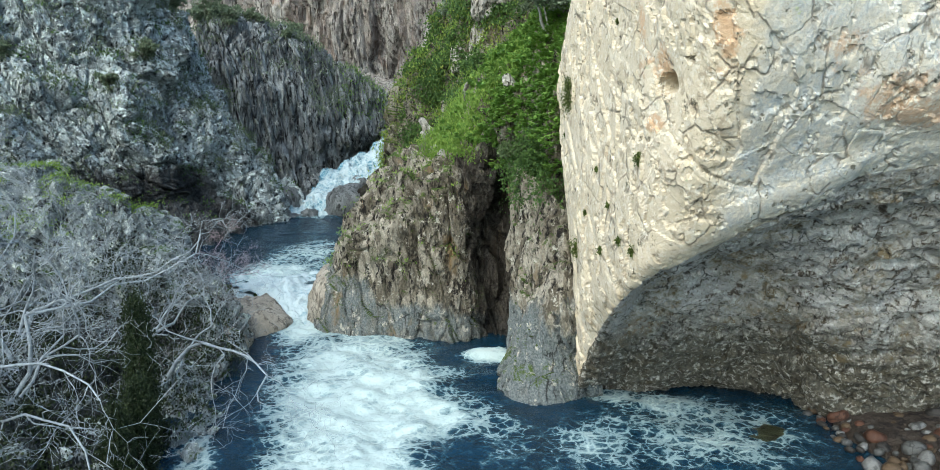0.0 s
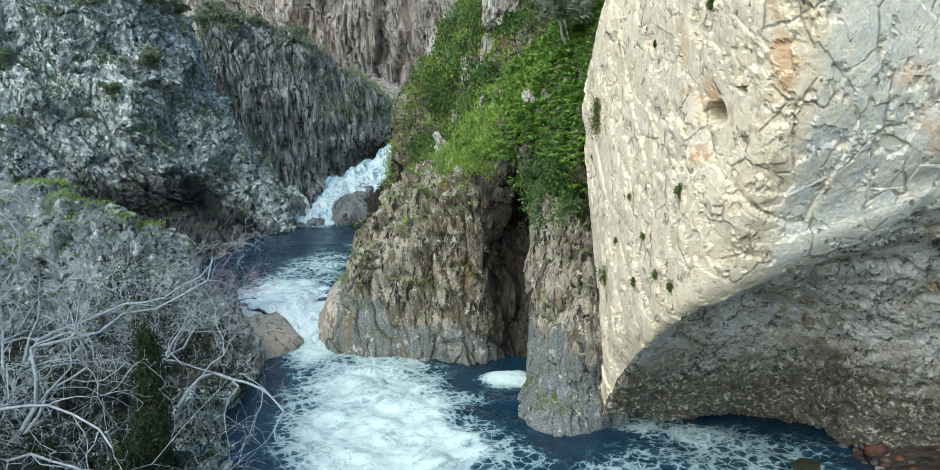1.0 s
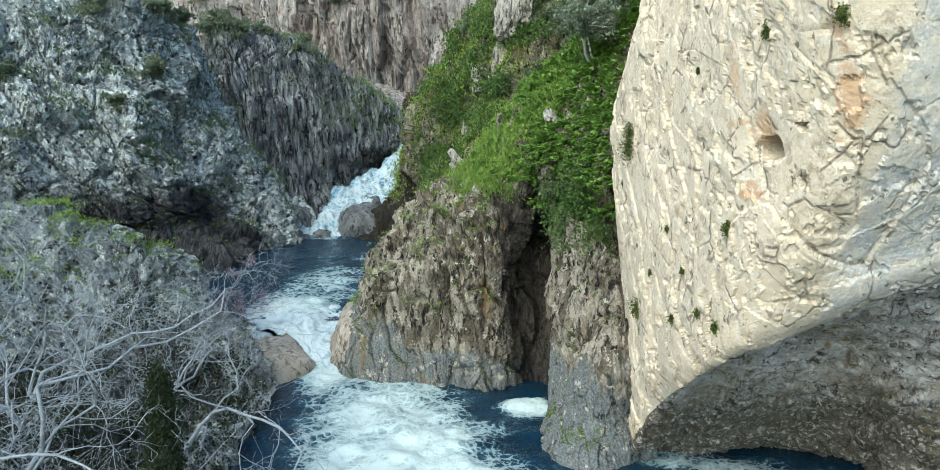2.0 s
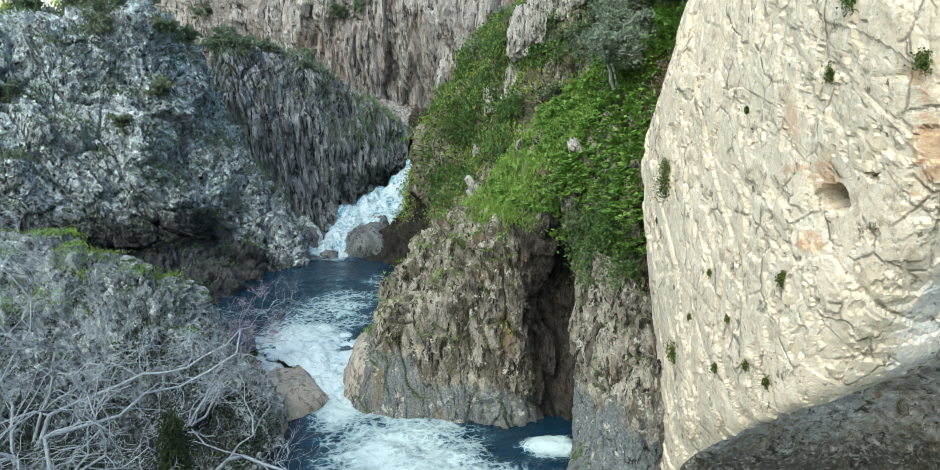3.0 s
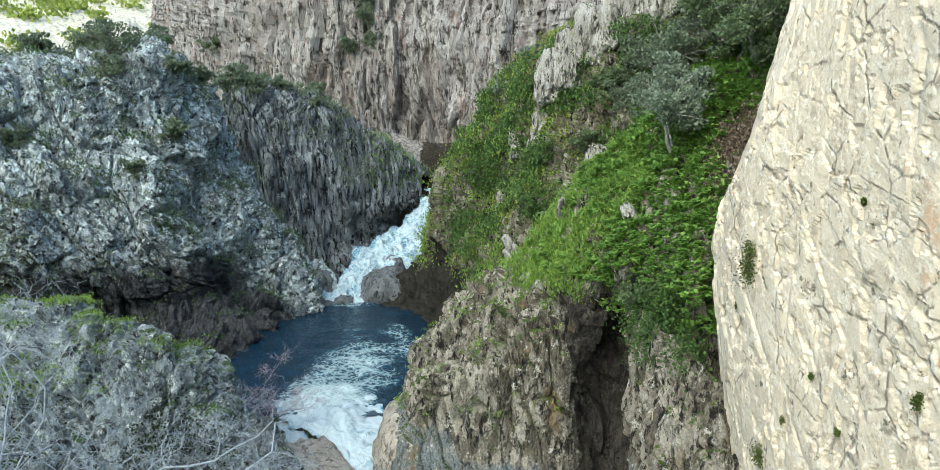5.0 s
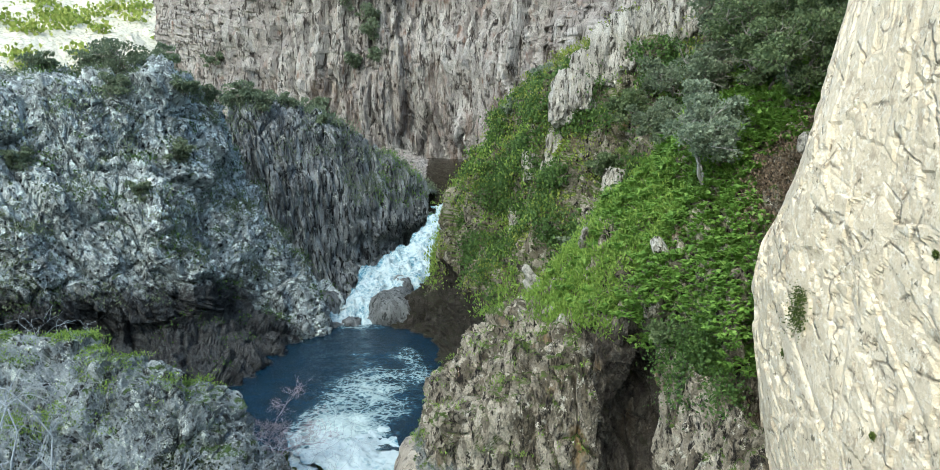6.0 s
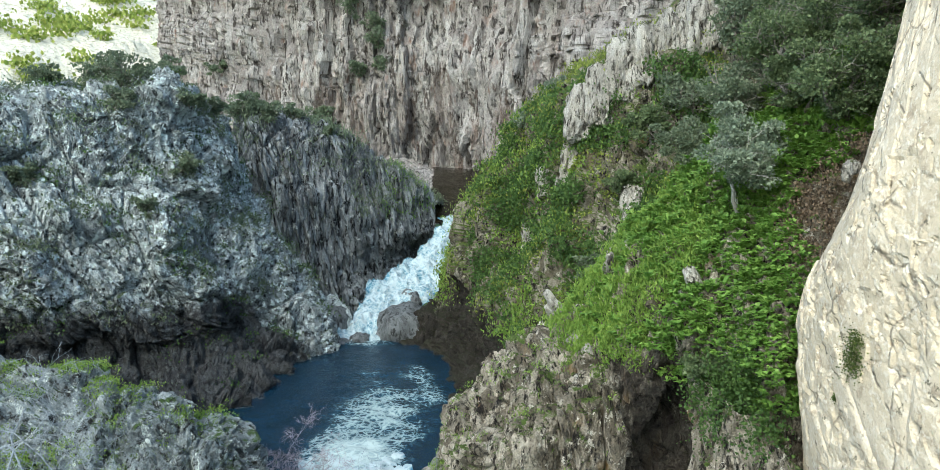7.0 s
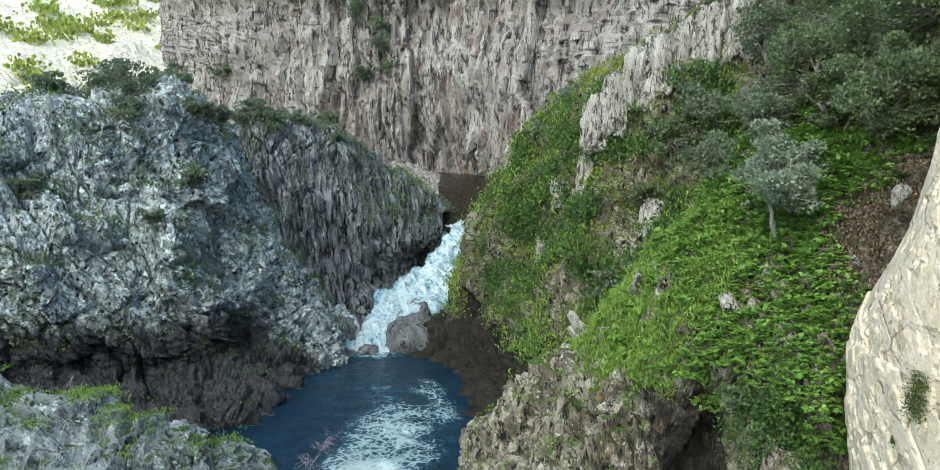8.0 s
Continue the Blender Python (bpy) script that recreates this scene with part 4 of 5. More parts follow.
def mesh_object(name, verts, faces, material, parent=None, smooth=False):
    me = bpy.data.meshes.new(name)
    me.from_pydata(np.asarray(verts).tolist(), [], np.asarray(faces).tolist())
    if smooth:
        me.polygons.foreach_set("use_smooth", np.full(len(me.polygons), True))
    me.materials.append(material)
    me.update()
    ob = new(name, me)
    ob.parent = parent
    return ob


def unit(v):
    return v / (np.linalg.norm(v, axis=-1, keepdims=True) + 1e-9)


def leaves(centres, size, aim=None, spread=1.0, width=0.45):
    """Folded leaves, two triangles each, at the centres; aim: the way they grow, spread: how far they scatter from it."""
    n = len(centres)
    d = R.normal(size=(n, 3)) * spread
    if aim is not None:
        d = d + aim
    d = unit(d)
    s = unit(np.cross(d, R.normal(size=(n, 3))))
    up = np.cross(s, d)
    size = np.broadcast_to(size, (n,)) * R.uniform(0.6, 1.35, n)
    L, W = size[:, None], size[:, None] * width
    v = np.stack([centres - d * L * 0.5, centres - s * W + up * W * 0.35, centres + d * L * 0.5, centres + s * W + up * W * 0.35], 1).reshape(-1, 3)
    k = np.arange(n)[:, None] * 4
    f = np.concatenate([k + [0, 1, 2], k + [0, 2, 3]], 0)
    return v, f


def pick(g, want, count, jitter=0.25):
    """Random places on a sheet where the test holds, and the normals there."""
    n = normals(g)
    n = n * np.sign(((np.array([-5.0, 5.0, 22.0]) - g) * n).sum(2).mean())
    p, n = g.reshape(-1, 3), n.reshape(-1, 3)
    w = np.clip(want(p, n), 0, None)
    area = np.linalg.norm(np.cross(np.gradient(g, axis=0), np.gradient(g, axis=1)), axis=2).ravel()
    w = w * area
    i = R.choice(len(p), count, p=w / w.sum())
    return p[i] + R.normal(size=(count, 3)) * jitter * np.array([1, 1, 0.3]), n[i]


def clumps(name, g, want, count, per, radius, size, material, label, category, aim=(0, 0, 1.2), width=0.45):
    at, n = pick(g, want, count)
    c = np.repeat(at, per, 0) + R.normal(size=(count * per, 3)) * np.array([1, 1, 0.6]) * radius + np.repeat(n, per, 0) * radius * 0.5
    v, f = leaves(c, size, np.array(aim) + np.repeat(n, per, 0) * 0.6, 0.8, width)
    ob = mesh_object(name, v, f, material)
    return tagged(ob, label, category, kind="stuff")


def ferns(name, at, n, length, material, label, fronds=9):
    """Bracken: rosettes of arching fronds, each folded along its rib, two leaf blades long."""
    count = len(at) * fronds
    base = np.repeat(at, fronds, 0)
    az = R.uniform(0, 2 * np.pi, count)
    L = (np.repeat(length * R.uniform(0.6, 1.3, len(at)), fronds) * R.uniform(0.7, 1.15, count))[:, None]
    up = np.array([0, 0, 1.0])
    out = unit(np.stack([np.cos(az), np.sin(az), np.zeros(count)], 1) + np.repeat(n, fronds, 0) * 0.5)
    side = unit(np.cross(out, up))
    rise = R.uniform(0.6, 1.5, count)[:, None]
    mid = base + out * L * 0.45 + up * L * 0.5 * rise
    tip = base + out * L * 1.0 + up * L * 0.35 * rise
    wing = side * L * 0.24
    v = np.stack([base, mid - wing - up * L * 0.06, mid, mid + wing - up * L * 0.06, tip], 1).reshape(-1, 3)
    k = np.arange(count)[:, None] * 5
    f = np.concatenate([k + [0, 2, 1], k + [0, 3, 2], k + [1, 2, 4], k + [2, 3, 4]], 0)
    return tagged(mesh_object(name, v, f, material), label, "ferns", kind="stuff")


def fuzz(p, scale, seed, lo, hi):
    return np.clip((fbm(p / scale, 4, seed) - lo) / (hi - lo), 0, 1)


def near_box(p, x0, x1, y0, y1, z0, z1):
    return ((p[:, 0] > x0) & (p[:, 0] < x1) & (p[:, 1] > y0) & (p[:, 1] < y1) & (p[:, 2] > z0) & (p[:, 2] < z1)).astype(float)


def hill(p, n):   # the ferny slope above the spur
    return near_box(p, 1.0, 10, 33.5, 52, 9.0, 30) * (n[:, 2] > -0.3) * (0.45 + fuzz(p, 2.2, 101, -0.6, 0.1)) * (1 - near_box(p, 5.0, 9.5, 33, 36.2, 13.2, 20))


at, n = pick(spur_g, hill, 16000)
ferns("bracken", at, n, 0.27, fern_green, "bright green bracken covering the steep slope")
at, n = pick(spur_g, lambda p, n: near_box(p, -1.2, 3.0, 37.5, 50, 10.2, 16) * (n[:, 2] > 0.0) * fuzz(p, 1.5, 103, -0.3, 0.2), 900)
ferns("bracken", at, n, 0.36, fern_green, "bright green bracken on the spur's shoulder")
clumps("grass", spur_g, lambda p, n: near_box(p, -2.4, 3.5, 38.0, 50, 9.3, 17) * (n[:, 2] > 0.0) * fuzz(p, 1.3, 104, -0.55, -0.1), 6000, 9, 0.16, 0.20, grass_green, "fresh green grass on the spur's shoulder", "grass", width=0.16)
clumps("grass", spur_g, lambda p, n: near_box(p, -8, 0, 38, 47, 3, 12) * np.clip(n[:, 2] - 0.35, 0, 1) * fuzz(p, 1.0, 105, 0.1, 0.4), 420, 10, 0.10, 0.13, grass_green, "tufts of grass on rock ledges", "grass", width=0.16)
clumps("leaf_litter", spur_g, lambda p, n: near_box(p, 4.8, 9.5, 33, 36.4, 13.2, 19.5) * (n[:, 2] > -0.2), 2600, 5, 0.16, 0.10, dead_leaf, "brown dead leaves lying beside the cliff", "leaf litter")
clumps("moss", bank_g, lambda p, n: near_box(p, -14, 12, 50, 112, 4.5, 34) * fuzz(p, 2.2, 106, -0.1, 0.2) * (0.2 + n[:, 2].clip(0, 1)) * np.clip((p[:, 2] - 6 - 2.5 * vnoise(p / 2.0, 15)) / 1.5, 0, 1), 11000, 6, 0.3, 0.20, moss_green, "yellow-green moss and grass on the steep bank", "moss", width=0.3)
clumps("ivy", bank_g, lambda p, n: near_box(p, -6, 9, 50, 74, 4, 24) * np.clip((p[:, 2] - 6.5 - 2.5 * vnoise(p / 3.0, 5)) / 1.5, 0, 1) * fuzz(p + 40, 3.0, 107, -0.05, 0.12), 10000, 7, 0.32, 0.20, ivy_green, "dark green ivy and shrubs draping the bank", "ivy")
clumps("bank_grass", bank_g, lambda p, n: near_box(p, -14, 6, 54, 112, 5, 22) * fuzz(p + 90, 4.0, 108, 0.0, 0.3) * n[:, 2].clip(0, 1), 4200, 8, 0.34, 0.28, grass_green, "green grass on the bank's ledges", "grass", width=0.2)
clumps("crest_grass", bluff_g, lambda p, n: near_box(p, -33, -9, 92, 112, 11, 26) * (n[:, 2] > 0.3) * fuzz(p, 2.5, 109, 0.0, 0.4), 1700, 7, 0.4, 0.28, scrub_green, "grey-green grass and scrub on the bluff's crest", "grass", width=0.25)
clumps("crest_grass", bluff_g, lambda p, n: near_box(p, -17, -11.5, 99, 108, 10.5, 18) * (n[:, 2] > 0.0), 150, 8, 0.35, 0.24, fern_green, "bright green plants at the bluff's end", "grass", width=0.3)
clumps("ledge_plants", left_g, lambda p, n: near_box(p, -46, -17, 48, 92, 6, 32) * np.clip(n[:, 2] - 0.25, 0, 1) * fuzz(p, 3.0, 110, 0.0, 0.4), 3600, 7, 0.26, 0.22, scrub_green, "grey-green tufts on ledges of the crag", "scrub", width=0.3)
clumps("ledge_moss", left_g, lambda p, n: near_box(p, -46, -17, 48, 92, 2, 26) * np.clip(n[:, 2] - 0.1, 0, 1) * fuzz(p, 2.0, 111, 0.3, 0.5), 700, 10, 0.3, 0.16, ivy_green, "dark green moss in the crag's hollows", "moss")
clumps("outcrop_moss", near_g, lambda p, n: near_box(p, -32, -17, 30, 46, 5.5, 13) * np.clip(n[:, 2] - 0.2, 0, 1) * fuzz(p, 1.6, 112, 0.05, 0.35), 2600, 10, 0.10, 0.09, grass_green, "green moss and grass on the outcrop", "moss", width=0.25)
clumps("outcrop_scrub", near_g, lambda p, n: near_box(p, -30, -12, 28, 47, 2, 12) * fuzz(p, 2.2, 113, 0.0, 0.4), 1300, 10, 0.12, 0.13, scrub_green, "grey-green dry scrub on the outcrop", "scrub", width=0.12)
clumps("brushwood", near_g, lambda p, n: near_box(p, -17, -10.5, 31, 44, 0.3, 4) * fuzz(p, 2.5, 114, -0.2, 0.3), 420, 9, 0.3, 0.5, dry_twig, "grey-mauve leafless brushwood over the foot of the outcrop", "brushwood", width=0.018)
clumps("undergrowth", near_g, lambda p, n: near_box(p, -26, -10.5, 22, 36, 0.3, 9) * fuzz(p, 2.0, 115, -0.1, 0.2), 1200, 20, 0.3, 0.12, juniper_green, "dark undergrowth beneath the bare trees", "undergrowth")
clumps("slope_scrub", slope_g, lambda p, n: near_box(p, -130, -75, 170, 290, 28, 95) * fuzz(p, 9, 116, 0.0, 0.25), 60, 110, 2.0, 1.1, sunny_green, "sunlit pale green scrub on the far hillside", "scrub")


def tufts(name, g, places, radius, per, size, material, label):
    """Cushions at given places of a sheet: the nearest point of the sheet to each."""
    p = g.reshape(-1, 3)
    cs = []
    for x, y, z, k in places:
        q = p[((p - np.array([x, y, z])) ** 2).sum(1).argmin()]
        cs.append(q + R.normal(size=(int(per * k), 3)) * radius * k * np.array([0.8, 0.8, 1.1]))
    v, f = leaves(np.concatenate(cs), size, np.array([-0.5, -0.3, 0.5]), 0.9)
    return tagged(mesh_object(name, v, f, material), label, "plants", kind="stuff")


tufts("cliff_moss", headland_g[:LIP], [(3.7, 28.6, 12.3, 1.5), (3.7, 28.5, 12.8, 1.1), (4.7, 21.9, 10.6, 0.5), (3.6, 28.0, 6.9, 1.0), (4.4, 24.5, 9.0, 0.4), (5.2, 20.6, 15.4, 0.6), (5.6, 18.2, 15.4, 0.6), (4.5, 23.4, 8.0, 0.4),
                                      (7.4, 18.2, 15.6, 0.7), (4.3, 25.6, 10.0, 0.35), (4.3, 25.0, 7.4, 0.45), (4.9, 22.6, 7.8, 0.5), (3.7, 29.6, 11.0, 0.4), (5.3, 19.8, 16.8, 0.8), (4.8, 24.0, 14.6, 0.3), (4.2, 27.0, 8.3, 0.3)],
      0.15, 900, 0.05, cliff_moss_green, "small green moss cushions in the cliff's cracks")
tufts("gully_shrubs", spur_g, [(2.8, 35.4, 9.6, 1.5), (2.4, 35.8, 8.6, 1.2), (3.2, 34.6, 10.4, 1.1), (3.4, 34.4, 8.0, 0.8)], 0.55, 1300, 0.11, ivy_green, "green shrubs hanging in the gully beside the cliff")


tufts("gully_shrubs", pillar_g, [(2.2, 36.4, 9.2, 1.3), (2.5, 35.0, 9.0, 1.2), (3.0, 33.4, 8.6, 1.2)], 0.42, 700, 0.12, ivy_green, "green shrubs hanging over the rock buttress")


def tubes(segs, sides=5):
    """Tapered limbs from segments p0, p1, r0, r1."""
    a = np.array([s[0] for s in segs])
    b = np.array([s[1] for s in segs])
    ra, rb = np.array([s[2] for s in segs]), np.array([s[3] for s in segs])
    d = unit(b - a)
    s = unit(np.cross(d, np.array([0.31, 0.77, 0.55])))
    u = np.cross(s, d)
    ang = np.arange(sides) * 2 * np.pi / sides
    ring = s[:, None] * np.cos(ang)[None, :, None] + u[:, None] * np.sin(ang)[None, :, None]
    v = np.concatenate([a[:, None] + ring * ra[:, None, None], b[:, None] + ring * rb[:, None, None]], 1).reshape(-1, 3)
    k = np.arange(len(segs))[:, None, None] * 2 * sides
    i = np.arange(sides)
    q = np.stack([i, (i + 1) % sides, (i + 1) % sides + sides, i + sides], 1)[None]
    return v, (k + q).reshape(-1, 4)


def grow(rng, start, way, length, radius, level, segs, tips, bend=0.35, lift=0.12, kids=(2, 3), shrink=0.68):
    p, d, r = np.array(start, float), unit(np.array(way, float)), radius
    steps = 6 if level > 3 else 4 if level > 1 else 3 if level else 2
    for k in range(steps):
        d = unit(d + rng.normal(size=3) * bend * 0.5 + np.array([0, 0, lift]))
        q = p + d * length / steps
        r2 = r * (0.86 if level else 0.6)
        segs.append((p, q, r, r2))
        p, r = q, r2
        if level > 0 and k >= (1 if level > 2 else 0):
            for _ in range(rng.integers(kids[0], kids[1] + 1) if k == steps - 1 else rng.integers(0, 2) + (level < 3)):
                side = unit(d + rng.normal(size=3) * 0.85)
                grow(rng, p, side, length * shrink * rng.uniform(0.75, 1.15), r * 0.68, level - 1, segs, tips, bend, lift, kids, shrink)
        if level <= 1:
            tips.append(p)


def crown_leaves(rng, tips, crown, count, leaf, puffs, spread):
    """Leaves gathered in flattened clumps at some of the branch tips, with gaps between."""
    mid = tips.mean(0)
    heads = tips[rng.choice(len(tips), min(puffs, len(tips)), replace=False)]
    which = rng.integers(0, len(heads), count)
    size = rng.uniform(0.6, 1.3, len(heads))[which, None] * crown * spread
    way = unit(rng.normal(size=(count, 3)) + (0, 0, 0.35))
    c = heads[which] + way * size * rng.uniform(0.45, 1.0, (count, 1)) * np.array([1, 1, 0.62])
    return leaves(c, leaf, way * 0.8 + (c - mid) / crown * 0.3 + np.array([0, 0, 0.25]), 0.7)


def tree(name, at, height, crown, leaf, count, leafmat, bark, seed, label, category, lean=(0, 0), levels=3, thick=0.05, group="", puffs=46, spread=0.24, lift=0.12, bend=0.3):
    rng = np.random.default_rng(seed)
    base = new(name)
    base.matrix_basis = pose(*at)
    segs, tips = [], []
    for s in range(2 if crown > height * 0.4 else 1):
        grow(rng, (0.1 * s, 0, -0.3), (lean[0] + rng.normal() * 0.25, lean[1] + rng.normal() * 0.25, 1), height * 0.5, height * thick * (1 - 0.3 * s), levels, segs, tips, bend, lift)
    tips = np.array(tips)
    mid = tips.mean(0)
    k = np.array([1.0, 1.0, 0.0]) * crown * 0.9 / (np.abs(tips - mid)[:, :2].max(0).mean() + 1e-6) + np.array([0, 0, 0.82 * height / tips[:, 2].max()])   # limbs as wide and high as the crown
    segs = [(np.array(a) * k, np.array(b) * k, ra, rb) for a, b, ra, rb in segs]
    tips = tips * k
    v, f = tubes([s for s in segs if s[2] > 0.022] or segs[:1], 5)
    mesh_object("trunk", v, f, bark, base, True)
    thin = [s for s in segs if s[2] <= 0.022]
    if thin:
        v, f = tubes(thin, 3)
        tagged(mesh_object("twig", v, f, bark, base), kind="stuff")
    v, f = crown_leaves(rng, tips, crown, count, leaf, puffs, spread)
    mesh_object("crown", v, f, leafmat, base)
    return tagged(base, label, category, group)


def bough(rng, p, d, length, r, level, segs, droop):
    """A limb that wanders, thins and sends off side shoots, each a third to two thirds of its length."""
    steps = (11, 8, 5, 3)[level]
    shoots = (0.9, 1.25, 1.1, 0)[level]
    tilt = unit(rng.normal(size=3))
    for k in range(steps):
        d = unit(d + rng.normal(size=3) * 0.34 + tilt * 0.06 + np.array([0, 0, 0.05 - droop * k / steps]))
        q = p + d * length / steps
        r2 = max(r * 0.88, 0.0045)
        segs.append((p, q, r, r2))
        p, r = q, r2
        if level < 3 and k > 0:
            for _ in range(int(shoots + rng.random())):
                side = unit(d * 0.75 + unit(rng.normal(size=3)) * 0.85)
                bough(rng, p, side, length * rng.uniform(0.34, 0.62) * (1 - 0.45 * k / steps), max(r * 0.55, 0.005), level + 1, segs, droop)


def bare_tree(name, at, height, lean, bark, seed, label, category, group, stems=2, droop=0.12, radius=0.10):
    rng = np.random.default_rng(seed)
    base = new(name)
    base.matrix_basis = pose(*at)
    segs = []
    for k in range(stems):
        way = unit(np.array([lean[0], lean[1], 1.0]) + rng.normal(size=3) * 0.28)
        bough(rng, np.array([0.15 * k, 0.1 * k, -0.4]), way, height * rng.uniform(0.8, 1.1), radius * (1 - 0.25 * k), 0, segs, droop)
    v, f = tubes([s for s in segs if s[2] > 0.02], 6)
    mesh_object("trunk", v, f, bark, base, True)
    v, f = tubes([s for s in segs if s[2] <= 0.02], 3)
    tagged(mesh_object("twig", v, f, bark, base), kind="stuff")
    return tagged(base, label, category, group)


def on(g, x, y):
    """Where a sheet stands above x, y."""
    p = g.reshape(-1, 3)
    near_p = p[((p[:, :2] - np.array([x, y])) ** 2).sum(1).argsort()[:40]]
    return (x, y, float(np.median(near_p[:, 2])))


tree("olive_tree", on(spur_g, 3.9, 38.0), 5.4, 3.0, 0.12, 15000, olive_green, olive_bark, 5, "grey-green leaning tree on the ferny slope", "tree", (-0.35, -0.2), 3, 0.02, puffs=70, spread=0.17)
for k, (x, y, h, c, mat, what) in enumerate([
        (3.0, 36.6, 2.4, 1.5, oak_green, "dark"), (7.2, 41, 4.6, 2.4, oak_green, "dark"), (7.4, 37.6, 4.0, 2.2, oak_green, "dark"), (10.4, 44, 5.0, 2.8, oak_green, "dark"), (5.6, 43.5, 4.2, 2.2, scrub_green, "dark"),
        (9.6, 40.0, 4.6, 2.6, oak_green, "dark"), (8.6, 47, 4.6, 2.6, oak_green, "dark"), (4.6, 47.5, 3.2, 1.8, scrub_green, "dark"), (13.5, 43, 5.2, 3.0, oak_green, "dark"), (12.5, 50, 5.0, 3.0, oak_green, "dark"), (6.6, 39.4, 3.0, 1.6, oak_green, "dark")]):
    tree("holm_oak", on(spur_g, x, y), 1.1 * h, 1.2 * c, 0.13, 9500, mat, oak_bark, 20 + k, "dense dark evergreen oak on the steep slope", "tree", (-0.2, -0.1), 3, 0.035, "oaks on the slope")
for k, (x, y, h, c) in enumerate([(7.2, 57, 4.5, 2.4), (5.6, 57, 3.4, 1.8), (10.5, 57, 5, 2.8), (13, 58, 5, 3), (16, 60, 5.5, 3.2), (9, 62, 4.5, 2.6), (12, 66, 5, 3), (3.2, 57.5, 2.6, 1.4)]):
    tree("bank_tree", on(bank_g, x, y), h, c, 0.2, 2600, (scrub_green, oak_green)[k % 2], oak_bark, 50 + k, "grey-green evergreen tree on the upper bank", "tree", (-0.2, -0.1), 3, 0.03, "trees on the bank")
for k, (x, y, h, c, mat) in enumerate([(1.5, 56.5, 2.0, 1.3, scrub_green), (-1.2, 71.5, 2.6, 1.7, olive_green), (0.6, 72.5, 2.6, 1.7, olive_green), (-7.0, 84, 1.8, 1.2, scrub_green), (-6.6, 110, 3.6, 2.6, scrub_green), (-4.8, 108, 3.0, 2.0, scrub_green),
                                       (5.0, 88, 4.8, 3.0, scrub_green), (2.5, 92, 3.4, 2.2, scrub_green), (-9.8, 90, 1.4, 0.9, ivy_green), (-11.4, 82.5, 1.6, 1.0, ivy_green)]):
    tree("shrub", on(bank_g, x, y), h, c, 0.2, 1900, mat, oak_bark, 70 + k, "grey-green shrub clinging to the bank", "shrub", (-0.2, -0.1), 2, 0.03, "shrubs on the bank")
for k, (x, y, h, c) in enumerate([(-35.0, 72.6, 3.4, 2.4), (-33.6, 69.2, 2.4, 1.9), (-36.8, 74, 2.6, 2.0), (-32.2, 75, 1.8, 1.4), (-38, 63, 1.6, 1.2), (-29.4, 70.4, 1.6, 1.4), (-29, 72, 1.5, 1.3), (-30, 65, 1.3, 1.0), (-41, 72, 1.8, 1.5), (-29.5, 78.4, 1.8, 1.4)]):
    tree("scrub_bush", on(left_g, x, y), h, c, 0.2, 1700, scrub_green, oak_bark, 90 + k, "dark grey-green bush on the crag", "bush", (0.2, -0.2), 2, 0.03, "bushes on the crag", 26, 0.34)
for k, (x, y, h, c) in enumerate([(-28.5, 94, 2.6, 2.0), (-30.5, 95, 3.0, 2.2), (-26, 96, 2.0, 1.5), (-31.5, 93.5, 2.4, 1.8), (-22, 97, 1.6, 1.2)]):
    tree("scrub_bush", on(bluff_g, x, y), h, c, 0.24, 1400, scrub_green, oak_bark, 110 + k, "grey-green bush on the columnar bluff's top", "bush", (0, -0.2), 2, 0.03, "bushes on the bluff", 26, 0.34)


def on_wall(g, x, z):
    p = g.reshape(-1, 3)
    q = p[((p[:, [0, 2]] - np.array([x, z])) ** 2).sum(1).argmin()]
    return (float(q[0]), float(q[1]) - 0.3, float(q[2]))


for k, (x, z, h, c) in enumerate([(-21, 35, 4, 2.6), (-22, 38, 4.5, 2.8), (-20.5, 32, 3, 2.0), (-24.5, 31, 2.6, 1.8), (-31, 24, 3.4, 2.4), (-33, 22.5, 3, 2.2), (-26, 41, 4, 2.8), (-28, 44, 4, 2.8), (-52, 33, 2.4, 1.8), (3, 44, 4, 3), (8, 42, 4, 3)]):
    tree("cliff_bush", on_wall(far_g, x, z), h, c, 0.32, 1200, scrub_green, oak_bark, 130 + k, "dark bush rooted in the far rock wall", "bush", (0, -0.5), 2, 0.03, "bushes on the far wall", 26, 0.34)

# leafless trees and the junipers below the western outcrop
for k, (x, y, h, lean, stems) in enumerate([(-17.6, 27.5, 8.6, (0.35, 0.1), 2), (-16.6, 25.4, 8.6, (0.9, 0.2), 2), (-20.6, 31.5, 8.2, (0.6, 0.0), 2), (-12.6, 29.6, 7.0, (0.05, 0.1), 1),
                                            (-18.8, 24.4, 9.4, (0.9, 0.3), 3), (-21.5, 28.0, 9.4, (0.8, 0.2), 3), (-15.2, 32.0, 5.6, (0.7, 0.1), 2), (-18.6, 30.0, 8.4, (0.9, 0.3), 2)]):
    bare_tree("bare_tree", on(near_g, x, y), 1.35 * h, lean, bare_bark, 150 + k, "leafless pale grey tree with tangled branches", "tree", "bare trees", stems, 0.2)
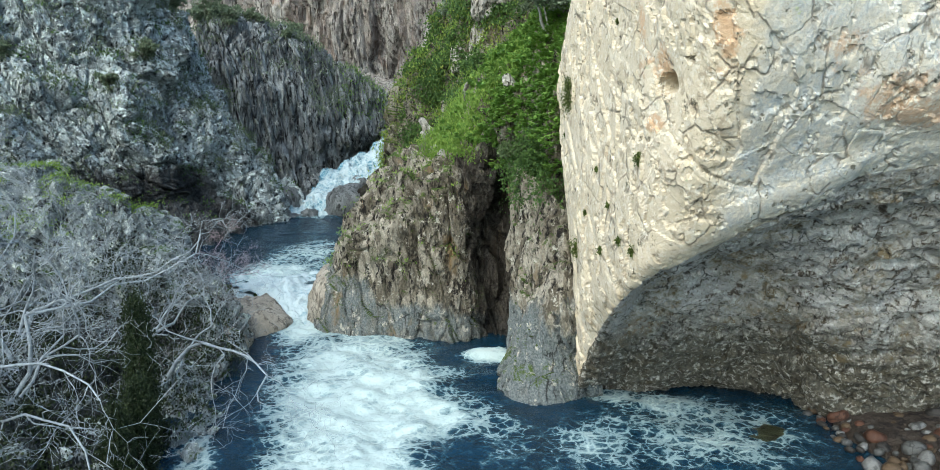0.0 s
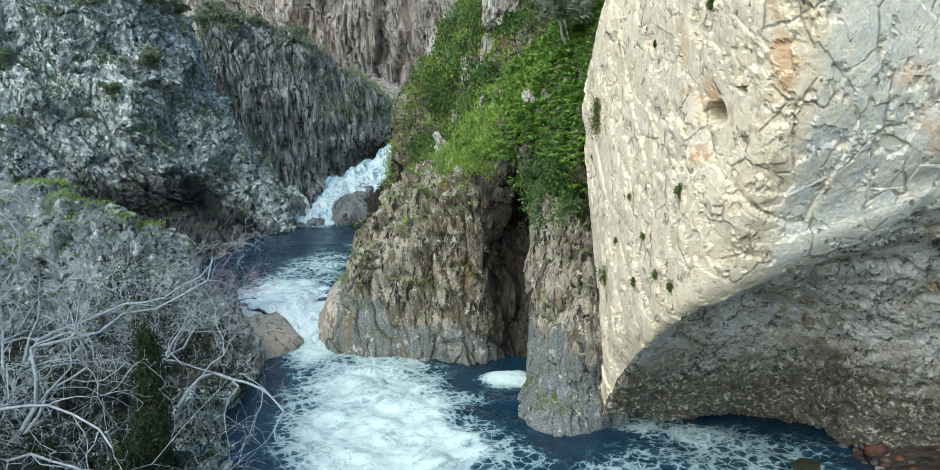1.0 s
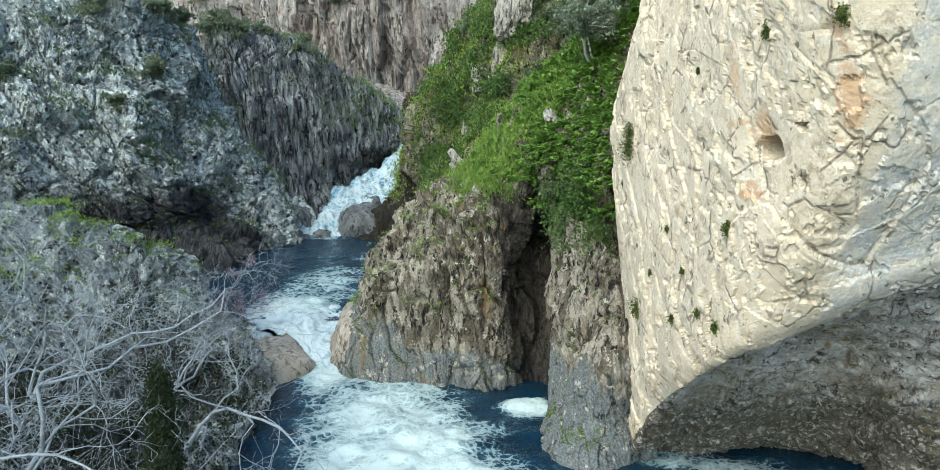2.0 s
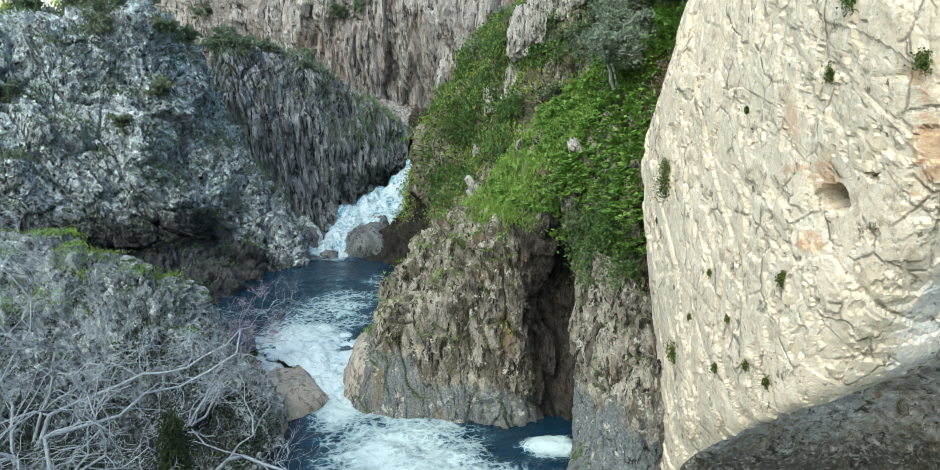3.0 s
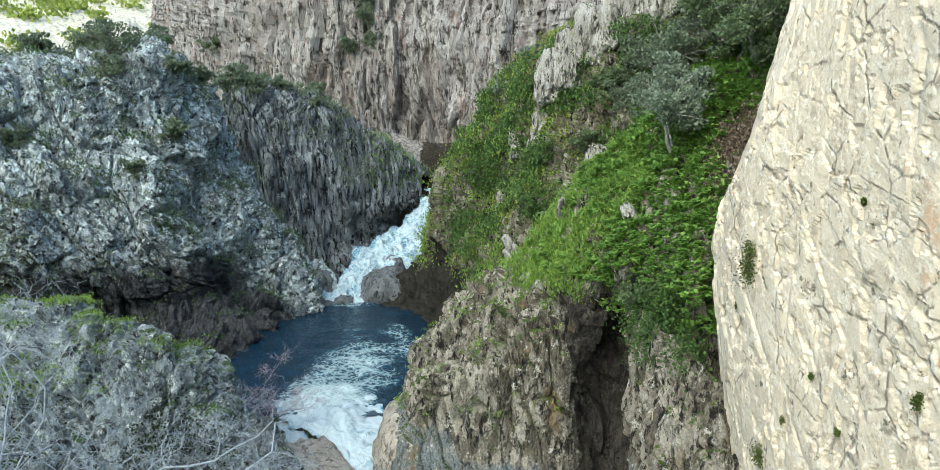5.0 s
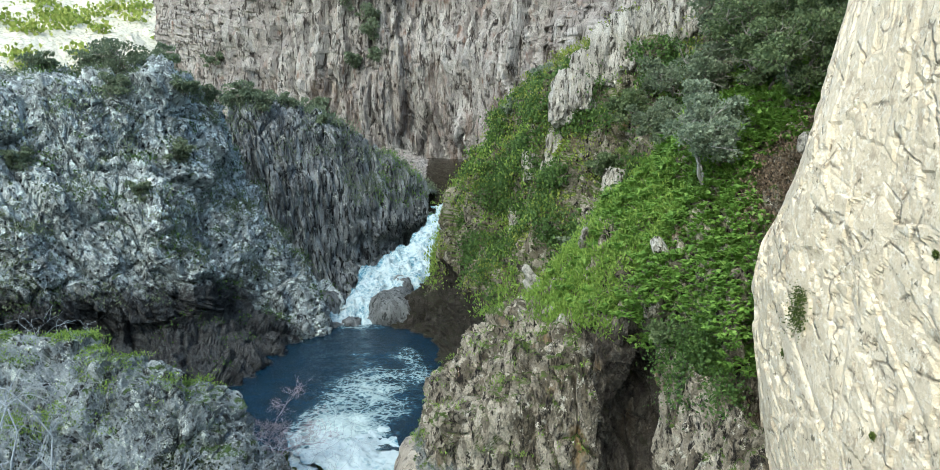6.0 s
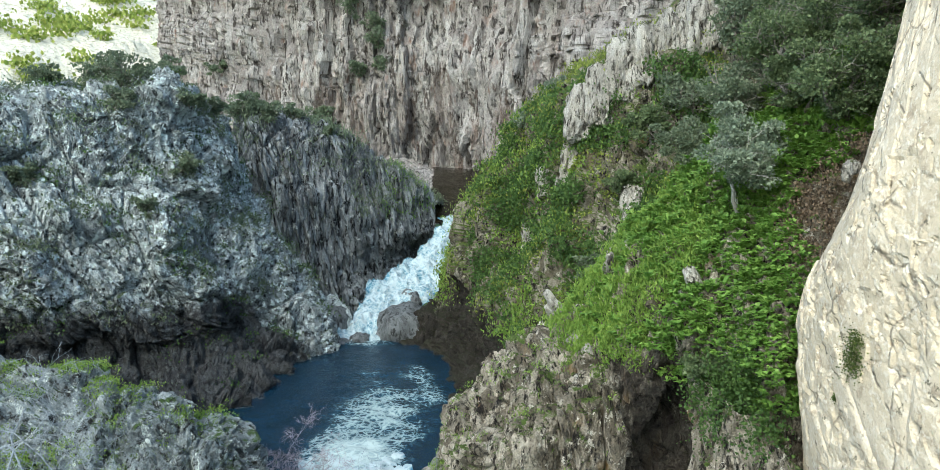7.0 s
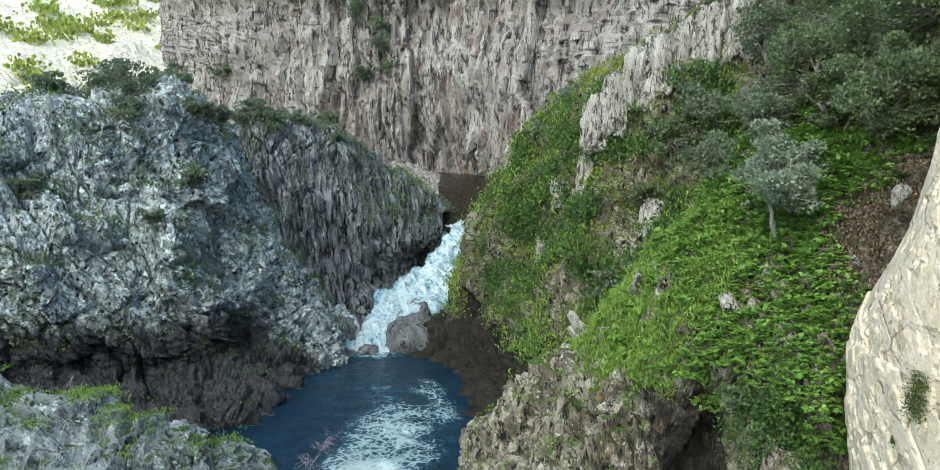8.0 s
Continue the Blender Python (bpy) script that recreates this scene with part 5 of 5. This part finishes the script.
for k, (x, y, h, lean) in enumerate([(-15.6, 44.6, 3.6, (1.0, 0.5)), (-16.4, 44.4, 3.4, (0.4, 0.5)), (-18.2, 43.6, 3.0, (0.3, 0.4))]):
    bare_tree("bare_shrub", on(near_g, x, y), h, lean, mauve_bark, 170 + k, "leafless mauve-grey shrub leaning over the upper pool", "shrub", "bare shrubs", 3, 0.05, 0.05)


def juniper(at, height, radius, seed):
    """An upright column of dark sprays round a short trunk."""
    rng = np.random.default_rng(seed)
    base = new("juniper")
    base.matrix_basis = pose(*at)
    v, f = tubes([(np.array([0, 0, -0.3]), np.array([0.05, 0, height * 0.5]), 0.09, 0.06), (np.array([0.05, 0, height * 0.5]), np.array([0, 0, height * 0.95]), 0.06, 0.015)], 6)
    mesh_object("trunk", v, f, oak_bark, base, True)
    z = rng.uniform(0.02, 1.0, 170)
    az = rng.uniform(0, 2 * np.pi, 170)
    r = radius * (1.06 - z) ** 0.55 * rng.uniform(0.35, 1.0, 170)
    heads = np.stack([r * np.cos(az), r * np.sin(az), z * height], 1)
    which = rng.integers(0, 170, 11000)
    c = heads[which] + rng.normal(size=(11000, 3)) * (0.14, 0.14, 0.24)
    v, f = leaves(c, 0.09, heads[which] * (0.5, 0.5, 0) + np.array([0, 0, 0.9]), 0.5, 0.3)
    mesh_object("crown", v, f, juniper_green, base)
    return tagged(base, "dark green upright juniper beside the stream", "tree", "junipers")


for k, (x, y, h, c) in enumerate([(-11.4, 25.4, 6.2, 0.62), (-11.6, 26.2, 5.0, 0.6), (-11.0, 24.2, 3.8, 0.6), (-11.2, 23.0, 3.0, 0.6)]):
    juniper(on(near_g, x, y), h, c, 190 + k)
scree_meshes = [boulder_mesh("scree_stone", (1, 0.75, 0.5), 300 + k, grey_rock, detail=2, boxy=3.0, rough=0.2) for k in range(5)]
for k in range(260):
    x, y = rng.uniform(-17.5, -11.5), rng.uniform(19.5, 28.5)
    r = rng.choice((0.1, 0.12, 0.16, 0.2, 0.3))
    ob = new("scree_stone", scree_meshes[k % 5])
    px_, py_, pz_ = on(near_g, x, y)
    ob.matrix_basis = pose(px_, py_, pz_ + 0.1 * r, rng.uniform(-30, 30), rng.uniform(-30, 30), rng.uniform(0, 360)) @ Matrix.Diagonal((r, r, r, 1))
    tagged(ob, "angular grey stone lying on the scree", "stone", "scree stones")
